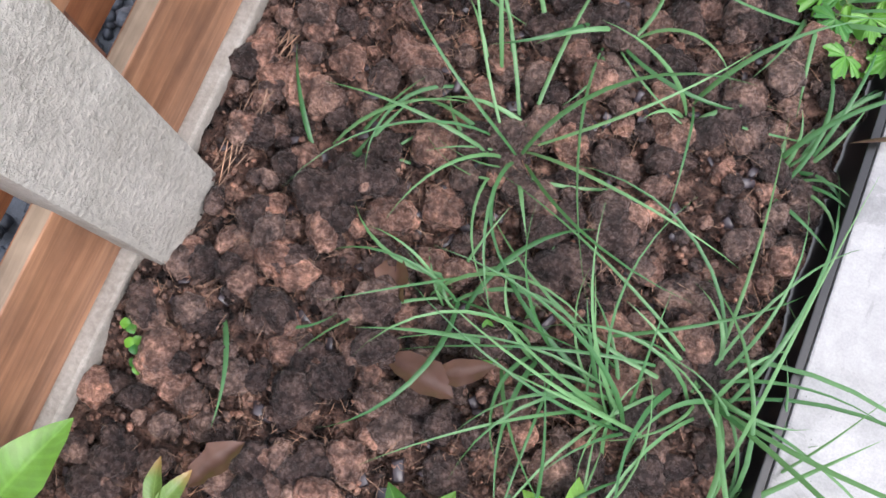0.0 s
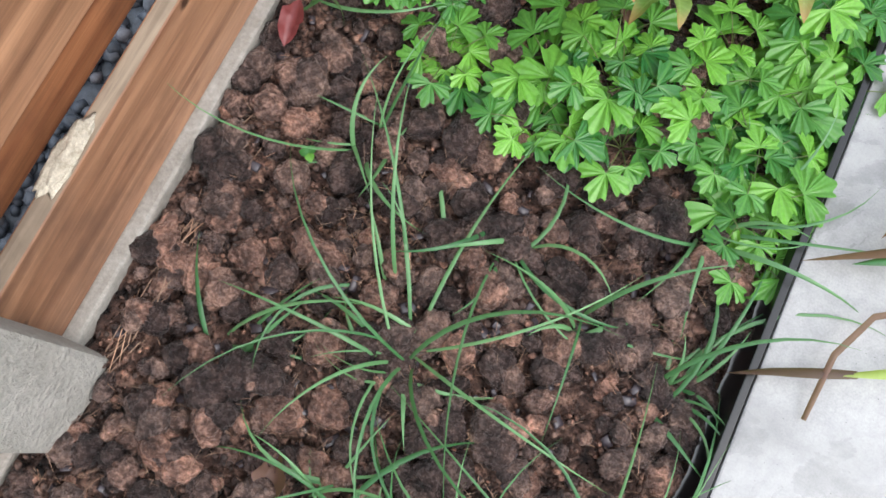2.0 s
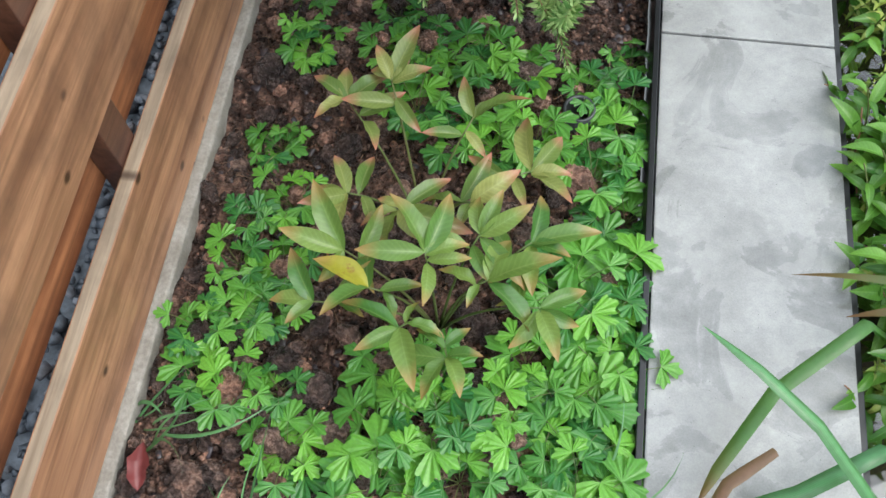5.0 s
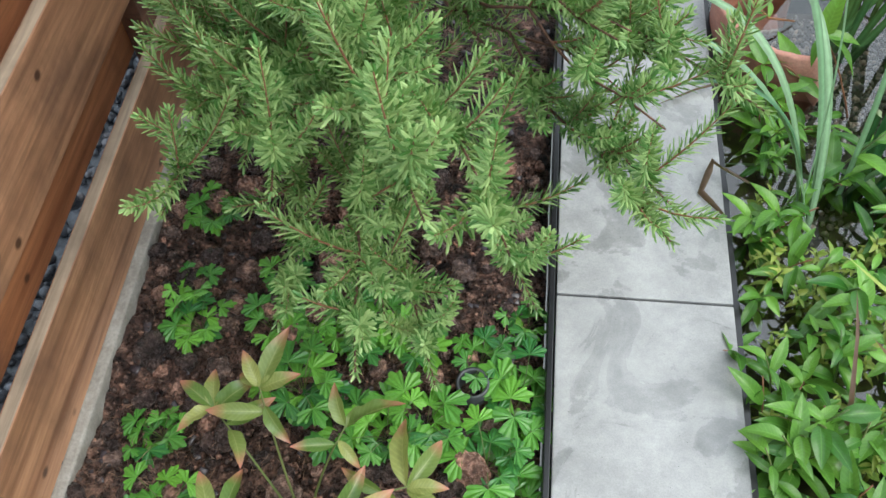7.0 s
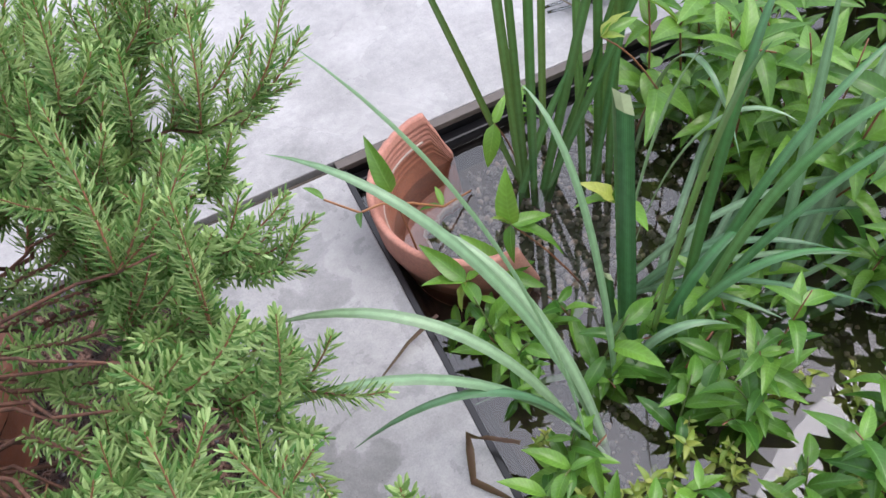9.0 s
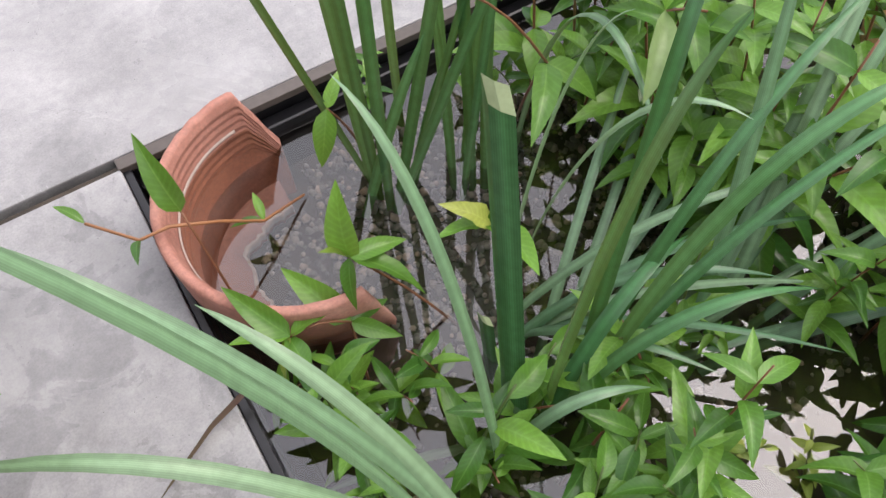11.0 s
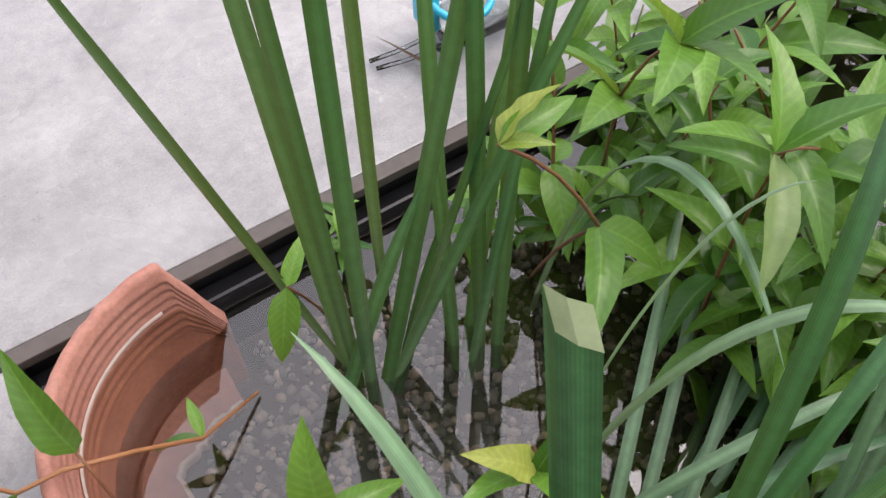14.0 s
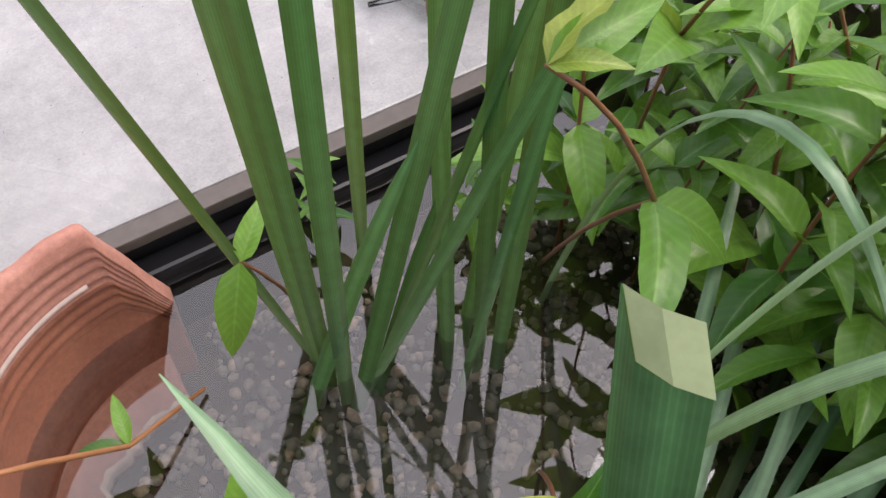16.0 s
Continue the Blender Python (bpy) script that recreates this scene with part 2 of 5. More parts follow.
M_WOODB = timber("orange_timber", (0.20, 0.072, 0.032), (0.40, 0.175, 0.080))
M_WOODTOP = timber("weathered_timber", (0.22, 0.16, 0.11), (0.38, 0.30, 0.22), 0.6)
M_WOODPOST = timber("dark_timber", (0.075, 0.032, 0.022), (0.15, 0.07, 0.045))
M_GRAVEL = grainy("slate_gravel", [(0.3, (0.035, 0.042, 0.052)), (0.65, (0.13, 0.15, 0.18))], 30, (0.3, 0.6), (0.3, 0.004), 160, 0.7)
M_PEBBLE = grainy("pond_pebble", [(0.3, (0.11, 0.095, 0.08)), (0.65, (0.46, 0.43, 0.38))], 30, (0.4, 0.7), (0.3, 0.004), 160, 0.7)
M_MUD = grainy("pond_mud", [(0.3, (0.012, 0.010, 0.008)), (0.6, (0.06, 0.045, 0.03))], 8, (0.6, 0.9), (0.5, 0.01))
M_BLACK = plain("black_plastic", (0.010, 0.010, 0.012), 0.28)
M_RIMTOP = plain("weathered_edge_strip", (0.10, 0.085, 0.075), 0.5)
M_TERRA = grainy("terracotta", [(0.3, (0.36, 0.15, 0.108)), (0.55, (0.47, 0.222, 0.168)), (0.75, (0.56, 0.32, 0.25))], 7, (0.55, 0.85), (0.35, 0.004), 150)
M_TERRAWET = grainy("wet_terracotta", [(0.3, (0.20, 0.075, 0.045)), (0.65, (0.34, 0.135, 0.08))], 9, (0.35, 0.6), (0.3, 0.004), 150)
M_LIME = plain("lime_scale", (0.52, 0.42, 0.37), 0.7)
M_GRASS = leafy("grass_blade", (0.05, 0.17, 0.06), (0.17, 0.36, 0.15), 0.30, None, 0.25)
M_BUTTER = leafy("buttercup_leaf", (0.036, 0.18, 0.045), (0.20, 0.49, 0.06), 0.20, rib=0.3)
M_PEONY = leafy("peony_leaf", (0.07, 0.19, 0.04), (0.25, 0.36, 0.09), 0.26, (0.42, 0.24, 0.10), rib=0.6)
M_PEONYP = leafy("pink_tipped_peony_leaf", (0.12, 0.22, 0.05), (0.40, 0.42, 0.14), 0.26, (0.50, 0.17, 0.14), rib=0.6)
M_PEONYY = leafy("yellow_peony_leaf", (0.38, 0.36, 0.03), (0.45, 0.42, 0.05), 0.36, (0.42, 0.25, 0.10), spots=(0.25, 0.09, 0.03))
M_STEM = leafy("green_stem", (0.10, 0.17, 0.05), (0.20, 0.22, 0.08), 0.4)
M_REDSTEM = plain("reddish_stem", (0.20, 0.085, 0.04), 0.5)
M_NEEDLE = leafy("rosemary_needle", (0.055, 0.19, 0.042), (0.48, 0.66, 0.27), 0.25, None, 0.25)
M_TWIG = plain("rosemary_twig", (0.30, 0.13, 0.075), 0.7)
M_BRANCH = grainy("rosemary_bark", [(0.3, (0.05, 0.025, 0.02)), (0.65, (0.22, 0.10, 0.065))], 45, (0.6, 0.9), (0.8, 0.01), 220)
M_IRIS = leafy("iris_leaf", (0.038, 0.150, 0.052), (0.105, 0.28, 0.105), 0.27, None, 0.2, None, True)
M_IRISPALE = leafy("pale_iris_leaf", (0.11, 0.25, 0.13), (0.27, 0.43, 0.25), 0.28, None, 0.2, None, True)
M_POND = leafy("pond_plant_leaf", (0.034, 0.140, 0.022), (0.20, 0.43, 0.062), 0.25, rib=0.55)
M_PONDY = leafy("yellow_green_leaf", (0.20, 0.33, 0.05), (0.42, 0.48, 0.10), 0.35, rib=0.55)
M_DRY = leafy("withered_leaf", (0.075, 0.035, 0.034), (0.22, 0.115, 0.08), 0.5)
M_CUT = plain("cut_leaf_flesh", (0.36, 0.44, 0.24), 0.5)
M_ROCK = grainy("ochre_rock", [(0.3, (0.30, 0.17, 0.05)), (0.65, (0.52, 0.34, 0.13))], 10, (0.5, 0.8), (0.6, 0.01))
M_CYAN = plain("cyan_plastic", (0.01, 0.42, 0.62), 0.3)
M_CLEAR, _, _, _ = clear("clear_plastic", (0.88, 0.90, 0.91), 0.05, 1.5)
M_GROUND = grainy("garden_earth", [(0.3, (0.05, 0.05, 0.03)), (0.65, (0.10, 0.11, 0.05))], 3)
M_WATER, wnt, wfr, wgl = clear("pond_water", (0.74, 0.72, 0.67), 0.0, 2.0)
rip = node(wnt, "ShaderNodeBump", Strength=0.025, Distance=0.01)
wnt.links.new(noise_of(wnt, coords(wnt), 9, 2), rip.inputs["Height"])
wnt.links.new(rip.outputs[0], wfr.inputs["Normal"])
wnt.links.new(rip.outputs[0], wgl.inputs["Normal"])

# ---- building helpers ----


def mesh_of(name, bm, *materials, smooth=True):
    me = bpy.data.meshes.new(name)
    bm.to_mesh(me)
    bm.free()
    for m in materials:
        me.materials.append(m)
    if smooth:
        me.shade_smooth()
    return me


def part(name, bm, mat, parent, label="", smooth=True):
    mats = mat if isinstance(mat, (list, tuple)) else [mat]
    me = bm if isinstance(bm, bpy.types.Mesh) else mesh_of(name, bm, *mats, smooth=smooth)
    ob = new(name, me)
    ob.parent = parent
    return tagged(ob, label)


def thing(name, x, y, z, label, category, group="", kind="", turn=0.0):
    ob = new(name)
    ob.empty_display_size = 0.05
    ob.matrix_basis = pose(x, y, z, 0, 0, turn)
    return tagged(ob, label, category, group, kind)


def box(bm, x0, x1, y0, y1, z0, z1, bevel=0.0, top_index=None):
    r = bmesh.ops.create_cube(bm, size=1, matrix=Matrix.Translation(((x0 + x1) / 2, (y0 + y1) / 2, (z0 + z1) / 2)) @ Matrix.Diagonal((x1 - x0, y1 - y0, z1 - z0, 1)))
    faces = {f for v in r["verts"] for f in v.link_faces}
    if top_index is not None:
        for f in faces:
            if f.normal.z > 0.5 or f.calc_center_median().z > z1 - 1e-5:
                f.material_index = top_index
    if bevel:
        edges = {e for v in r["verts"] for e in v.link_edges}
        bmesh.ops.bevel(bm, geom=list(edges), offset=bevel, segments=2, profile=0.6, affect="EDGES")
    return bm


def tube(bm, pts, radii, sides=6, cap=True):
    rings = []
    for i, p in enumerate(pts):
        d = (pts[min(i + 1, len(pts) - 1)] - pts[max(i - 1, 0)]).normalized()
        a = d.orthogonal().normalized() if i == 0 else (a - d * a.dot(d)).normalized()
        b = d.cross(a)
        rings.append([bm.verts.new(p + (a * math.cos(k * math.tau / sides) + b * math.sin(k * math.tau / sides)) * radii[i]) for k in range(sides)])
    for r0, r1 in zip(rings, rings[1:]):
        for k in range(sides):
            bm.faces.new((r0[k], r0[(k + 1) % sides], r1[(k + 1) % sides], r1[k]))
    if cap:
        bm.faces.new(rings[-1])
        bm.faces.new(rings[0][::-1])


def arc(base, head, e0, e1, length, n=8, bend=0.0):
    """A line of points that leaves base at elevation e0 and ends at e1, towards head (degrees from +y to +x)."""
    p, out = Vector(base), [Vector(base)]
    for i in range(n):
        s = (i + 0.5) / n
        e, h = radians(e0 + (e1 - e0) * s), radians(head + bend * s)
        p = p + Vector((math.sin(h) * math.cos(e), math.cos(h) * math.cos(e), math.sin(e))) * (length / n)
        out.append(p.copy())
    return out


def ribbon(bm, pts, width, side, fold=0.2, taper=1.6, base_w=0.6, cut=False, twist=0.0):
    """A sword-shaped blade along pts with a midrib. side: the direction of its width at the base."""
    lay = bm.verts.layers.float.get("along") or bm.verts.layers.float.new("along")
    lay2 = bm.verts.layers.float.get("across") or bm.verts.layers.float.new("across")
    rows = []
    n = len(pts) - 1
    for i, p in enumerate(pts):
        s = i / n
        d = (pts[min(i + 1, n)] - pts[max(i - 1, 0)]).normalized()
        sd = side - d * side.dot(d)
        sd = (Matrix.Rotation(radians(twist) * s, 3, d) @ sd.normalized())
        up = sd.cross(d)
        w = width * (base_w + (1 - base_w) * min(1, s * 4)) * (1.0 if cut else max(0.02, 1 - s ** taper))
        rows.append([bm.verts.new(p - sd * w / 2), bm.verts.new(p + up * w * fold), bm.verts.new(p + sd * w / 2)])
        for k, v in enumerate(rows[-1]):
            v[lay], v[lay2] = s, k - 1.0
    for a, b in zip(rows, rows[1:]):
        for k in range(2):
            bm.faces.new((a[k], a[k + 1], b[k + 1], b[k]))
    return rows


def leaf_mesh(name, mat, length, width, droop=0.25, fold=0.22, fat=0.42, cols=5, n=8, wave=0.0):
    """A pointed leaf that lies along +y from the origin, folded at its midrib and bent down to its tip."""
    bm = bmesh.new()
    lay, lay2 = bm.verts.layers.float.new("along"), bm.verts.layers.float.new("rib")
    rows = []
    for i in range(n + 1):
        s = i / n
        w = width * (max(0.0, math.sin(math.pi * min(1, s ** (0.62 if fat < 0.45 else 0.9))) ** 0.85)) + 0.0008
        z0 = -droop * length * s ** 2 + 0.06 * length * math.sin(math.pi * s)
        row = []
        for k in range(cols):
            u = k / (cols - 1) * 2 - 1
            row.append(bm.verts.new((u * w / 2, s * length, z0 + abs(u) * w * fold + wave * w * math.sin(s * 16 + u * 2) * abs(u))))
            row[-1][lay], row[-1][lay2] = s, abs(u)
        rows.append(row)
    for a, b in zip(rows, rows[1:]):
        for k in range(cols - 1):
            bm.faces.new((a[k], a[k + 1], b[k + 1], b[k]))
    return mesh_of(name, bm, mat)


def lobed_leaf(name, mat, size, seed):
    """Three wedge-shaped lobes, each cut into broad teeth; the stalk joins at the origin and the middle lobe points along +y."""
    rnd = random.Random(seed)
    bm = bmesh.new()
    lay, lay2 = bm.verts.layers.float.new("along"), bm.verts.layers.float.new("rib")
    lobes = [(rnd.uniform(-4, 4), 1.0), (74 + rnd.uniform(-8, 8), 0.92), (-74 + rnd.uniform(-8, 8), 0.92)]
    steps = 96
    cols = []
    for k in range(steps + 1):
        th = -118 + 236 * k / steps
        c, ln = min(lobes, key=lambda q: abs(th - q[0]))
        d = min(1.0, abs(th - c) / 40)
        teeth = 0.5 + 0.5 * math.cos(d * math.tau * 1.5)
        r = ln * ((1 - 0.30 * d ** 1.6) - 0.20 * (1 - teeth) * (0.4 + d)) * (1 - 0.70 * max(0.0, d - 0.66) / 0.34)
        r = max(r, 0.26) + rnd.uniform(-0.015, 0.015)
        col = []
        for q in (0.3, 0.62, 1.0):
            rr = r * q
            z = size * (0.10 * q - 0.26 * rr ** 2 + 0.05 * d * rr + 0.03 * math.sin(th * 0.3 + seed) * q)
            col.append(bm.verts.new((math.sin(radians(th)) * rr * size, math.cos(radians(th)) * rr * size, z)))
            col[-1][lay], col[-1][lay2] = rr * 0.55, d * q
        cols.append(col)
    mid = bm.verts.new((0, 0, 0))
    for p, q in zip(cols, cols[1:]):
        bm.faces.new((mid, q[0], p[0]))
        for k in range(2):
            bm.faces.new((p[k], q[k], q[k + 1], p[k + 1]))
    return mesh_of(name, bm, mat)


def scatter(name, base, places, mat, label, category, jitter=0.0, seed=1):
    """Many small pieces joined in one mesh: base is (verts, faces), places are (matrix) poses."""
    rs = np.random.RandomState(seed)
    bv, bf = base
    bv = np.array(bv)
    verts, faces = [], []
    for i, m in enumerate(places):
        a = np.array(m)
        p = bv * (1 + jitter * rs.uniform(-1, 1, bv.shape))
        verts.append(p @ a[:3, :3].T + a[:3, 3])
        faces += [tuple(k + i * len(bv) for k in f) for f in bf]
    me = bpy.data.meshes.new(name)
    me.from_pydata(np.concatenate(verts).tolist(), [], faces)
    me.materials.append(mat)
    me.shade_smooth()
    return tagged(new(name, me), label, category, "", "stuff")


def ico(level):
    bm = bmesh.new()
    bmesh.ops.create_icosphere(bm, subdivisions=level, radius=1)
    bm.verts.index_update()
    out = ([tuple(v.co) for v in bm.verts], [tuple(v.index for v in f.verts) for f in bm.faces])
    bm.free()
    return out


CHIP = ([(-1, -.6, 0), (1, -.7, 0), (.9, .6, 0), (-1, .7, 0), (-.8, -.4, .4), (.8, -.5, .35), (.7, .5, .4), (-.9, .5, .3)], [(0, 3, 2, 1), (4, 5, 6, 7), (0, 1, 5, 4), (1, 2, 6, 5), (2, 3, 7, 6), (3, 0, 4, 7)])


def somewhere(rnd, x, y, z, size, flat=1.0):
    return pose(x, y, z, rnd.uniform(-25, 25), rnd.uniform(-25, 25), rnd.uniform(0, 360)) @ Matrix.Diagonal((size * rnd.uniform(0.8, 1.25), size * rnd.uniform(0.75, 1.1), size * flat, 1))


# ---- setting ----
BED_X, STRIP_X0, STRIP_X1, FAR_Y, WATER_Z = 0.925, 0.938, 1.325, 2.48, -0.07


def ground():
    bm = bmesh.new()
    inner = [(-1.6, -3.2), (3.4, -3.2), (3.4, 5.2), (-1.6, 5.2)]
    outer = [(-300, -300), (300, -300), (300, 300), (-300, 300)]
    vi = [bm.verts.new((*p, -0.02)) for p in inner]
    vo = [bm.verts.new((*p, -0.02)) for p in outer]
    for k in range(4):
        bm.faces.new((vo[k], vo[(k + 1) % 4], vi[(k + 1) % 4], vi[k]))
    tagged(new("ground", mesh_of("ground", bm, M_GROUND, smooth=False)), "flat green-brown garden ground around the place", "ground", "", "structure")


ground()


def soil_height(x, y):
    h = 0.030 * noise.noise((x * 7, y * 7, 0)) + 0.014 * noise.noise((x * 19, y * 19, 3)) + 0.009 * noise.noise((x * 45, y * 45, 7)) + 0.005 * noise.noise((x * 110, y * 110, 2))
    edge = max(0.0, (x - 0.78) / 0.145)
    return -0.045 + h - 0.05 * edge ** 1.5 + 0.010 * max(0.0, 1 - x / 0.09)


def soil():
    bm = bmesh.new()
    nx, ny, x0, x1, y0, y1 = 150, 640, -0.022, BED_X - 0.006, -1.6, FAR_Y - 0.004
    grid = [[bm.verts.new((x0 + (x1 - x0) * i / nx, y0 + (y1 - y0) * j / ny, soil_height(x0 + (x1 - x0) * i / nx, y0 + (y1 - y0) * j / ny))) for i in range(nx + 1)] for j in range(ny + 1)]
    for a, b in zip(grid, grid[1:]):
        for i in range(nx):
            bm.faces.new((a[i], a[i + 1], b[i + 1], b[i]))
    return tagged(new("soil_bed", mesh_of("soil_bed", bm, M_SOIL)), "dark wet lumpy soil of the planting bed", "soil", "", "structure")


bed = soil()


def slab(name, x0, x1, y0, y1, z0, z1, mat, label, category="paving", bevel=0.004):
    bm = bmesh.new()
    box(bm, x0, x1, y0, y1, z0, z1, bevel)
    return tagged(new(name, mesh_of(name, bm, mat, smooth=False)), label, category, "", "structure")


slab("pavement_strip_1", STRIP_X0, STRIP_X1, -3.2, 1.298, -0.05, 0.0, M_STRIP, "wet grey concrete slab strip between bed and pond")
slab("pavement_strip_2", STRIP_X0, STRIP_X1, 1.303, 2.463, -0.05, 0.001, M_STRIP, "wet grey concrete slab strip between bed and pond")
slab("pavement_joint_bed", STRIP_X0 + 0.004, STRIP_X1 - 0.004, -3.2, FAR_Y - 0.002, -0.5, -0.052, M_KERB, "concrete footing below the slab strip")
slab("pavement_dirt_gap", STRIP_X0, STRIP_X1, 2.465, FAR_Y - 0.002, -0.05, -0.006, M_MUD, "dirty gap at the end of the slab strip")
for k, (x0, x1) in enumerate([(-1.6, 0.0), (0.004, 2.705), (2.710, 3.4)]):
    for j, (y0, y1) in enumerate([(FAR_Y + 0.012, 3.78), (3.785, 5.2)]):
        slab(f"pavement_far_{k * 2 + j + 1}", x0, x1, y0, y1, -0.06, 0.0, M_PAVING, "large pale wet concrete paving slab")
slab("pavement_far_bed", -1.6, 3.4, FAR_Y + 0.014, 5.2, -0.5, -0.062, M_KERB, "footing below the pale paving")
slab("pavement_right", 3.06, 3.4, -3.2, FAR_Y + 0.010, -0.5, 0.0, M_PAVING, "pale concrete paving beyond the pond")
slab("pavement_near", STRIP_X1 + 0.004, 3.056, -3.2, -0.6, -0.5, 0.0, M_PAVING, "pale concrete paving before the pond")
slab("baseboard_kerb", -0.047, -0.018, -1.6, FAR_Y, -0.3, 0.0, M_KERB, "narrow pale concrete kerb at the foot of the fence", "kerb", 0.006)
slab("bed_edging", BED_X - 0.004, BED_X + 0.009, -1.6, FAR_Y - 0.003, -0.3, 0.004, M_BLACK, "thin black plastic edging along the bed", "edging", 0.002)
slab("gravel_bed", -1.6, -0.049, -3.2, FAR_Y + 0.008, -0.3, -0.03, M_GRAVEL, "bed of blue-grey slate gravel behind the fence", "gravel")
slab("pond_floor", STRIP_X1 + 0.004, 3.056, -0.596, FAR_Y + 0.008, -0.5, -0.30, M_MUD, "dark muddy pond floor", "pond")
slab("pond_wall_left", STRIP_X1 + 0.001, STRIP_X1 + 0.016, -0.6, FAR_Y - 0.002, -0.45, -0.012, M_BLACK, "black pond liner below the slab strip", "pond edge", 0.002)
slab("pond_wall_far", STRIP_X1 + 0.001, 3.058, FAR_Y - 0.002, FAR_Y + 0.006, -0.45, -0.02, M_BLACK, "black glossy pond liner along the paving", "pond edge", 0.002)
slab("pond_rim_far", STRIP_X1 - 0.004, 3.058, FAR_Y - 0.016, FAR_Y + 0.011, -0.019, -0.001, M_RIMTOP, "weathered dark edge strip on top of the pond liner", "pond edge", 0.003)
slab("pond_ledge_far", STRIP_X1 + 0.017, 3.05, FAR_Y - 0.035, FAR_Y - 0.003, -0.45, -0.052, M_BLACK, "black glossy inner ledge of the pond", "pond edge", 0.006)
slab("pond_wall_right", 3.046, 3.058, -0.596, FAR_Y - 0.003, -0.45, -0.01, M_BLACK, "black pond liner", "pond edge", 0.002)
bm = bmesh.new()
bmesh.ops.create_grid(bm, x_segments=2, y_segments=2, size=0.5, matrix=Matrix.Translation(((1.342 + 3.046) / 2, (FAR_Y - 0.036 - 0.596) / 2, WATER_Z)) @ Matrix.Diagonal((1.704, FAR_Y - 0.036 + 0.596, 1, 1)))
water = tagged(new("water", mesh_of("water", bm, M_WATER, smooth=False)), "still clear pond water mirroring a white sky", "water", "", "structure")
water.visible_shadow = False


# ---- fence ----
def fence():
    f = thing("fence", -0.07, 0.5, 0, "red-brown timber fence of staggered horizontal boards", "fence")
    inv = f.matrix_basis.inverted()

    def board(x0, x1, y0, y1, z0, z1, mats, name="board", label=""):
        bm = bmesh.new()
        box(bm, x0, x1, y0, y1, z0, z1, 0.003, 1)
        bm.transform(inv)
        part(name, bm, mats, f, label, False)

    for y0, y1 in ((-0.50, 2.46), (-1.6, -0.512)):
        for k in range(5):
            z = 0.004 + 0.385 * k
            board(-0.078, -0.046, y0, y1, z - 0.03 * (k == 0), z + (0.215 if k == 0 else 0.225), [M_WOOD, M_WOODTOP])
            board(-0.163, -0.135, y0, y1, z + 0.155, z + 0.39, [M_WOODB, M_WOODTOP], "rear_board")
    for y in (-0.42, 0.72, 1.86):
        board(-0.1335, -0.0795, y - 0.037, y + 0.037, -0.03, 1.95, [M_WOODPOST, M_WOODPOST], "fence_post", "dark brown upright between the boards")


fence()
bm = bmesh.new()
bmesh.ops.create_icosphere(bm, subdivisions=4, radius=1)
for v in bm.verts:
    k = 1 + 0.45 * noise.noise(v.co * 1.6) + 0.2 * noise.noise(v.co * 5)
    v.co = Vector((v.co.x * 0.019 * k, v.co.y * 0.055 * k, v.co.z * 0.006 * k))
fungus = tagged(new("fungus_crust", mesh_of("fungus_crust", bm, grainy("fungus", [(0.3, (0.30, 0.25, 0.18)), (0.6, (0.62, 0.56, 0.45))], 40, (0.6, 0.9), (0.6, 0.01)))), "cream-coloured fungus crust on the fence board", "fungus")
fungus.location = (-0.066, -0.21, 0.222)
bm = bmesh.new()
box(bm, -0.12, 0.027, -0.594, -0.431, -0.3, 1.95, 0.012)
for v in bm.verts:
    v.co += Vector((0.0015 * noise.noise(v.co * 9), 0.0015 * noise.noise(v.co * 11), 0))
tagged(new("concrete_post", mesh_of("concrete_post", bm, M_POST, smooth=False)), "square grey rough-cast concrete post standing in the soil", "post")

rnd = random.Random(5)
scatter("slate_gravel", ico(1), [somewhere(rnd, rnd.uniform(-0.55, -0.052) , rnd.uniform(-1.5, 2.4), rnd.uniform(-0.03, -0.005), rnd.uniform(0.008, 0.019), 0.7) for _ in range(3600)], M_GRAVEL, "blue-grey slate gravel behind the fence", "gravel", 0.28)

# ---- soil cover ----
def clod_shapes(n):
    """Crusty lumps: spheres pushed in and out by noise at three sizes."""
    out = []
    v0, f0 = ico(3)
    for k in range(n):
        vs = []
        for v in v0:
            p = Vector(v)
            d = 1 + 0.30 * noise.noise(p * 1.3 + Vector((k * 7, 0, 0))) + 0.16 * noise.noise(p * 3.4 + Vector((0, k * 5, 0))) + 0.09 * noise.noise(p * 9 + Vector((0, 0, k * 3)))
            vs.append(tuple(p * d))
        out.append((vs, f0))
    return out


SHAPES = clod_shapes(6)
clods = [[] for _ in SHAPES]
total = 0
while total < 1500:
    x, y = rnd.uniform(-0.005, 0.9), rnd.uniform(-1.0, 1.75)
    if y > 0.35 and rnd.random() < 0.6:
        continue
    c = rnd.choice((0.010, 0.013, 0.017, 0.020, 0.024, 0.028, 0.032)) * rnd.uniform(0.8, 1.15)
    clods[total % 6].append(somewhere(rnd, x, y, soil_height(x, y) + c * 0.5, c, 0.82))
    total += 1
for k, sh in enumerate(SHAPES):
    near = [m for m in clods[k] if -0.55 < m.translation.y < 0.16][:50]
    me = bpy.data.meshes.new("manure_clod")
    me.from_pydata(sh[0], [], sh[1])
    me.materials.append(M_CLOD)
    me.shade_smooth()
    for m in near:
        ob = new("clod", me)
        ob.parent = bed
        ob.matrix_basis = m
    scatter("dung_clods", sh, [m for m in clods[k] if m not in near], M_CLOD, "dark brown crusty lumps of manure spread over the bed", "manure", 0.02, 4 + k)
chips = []
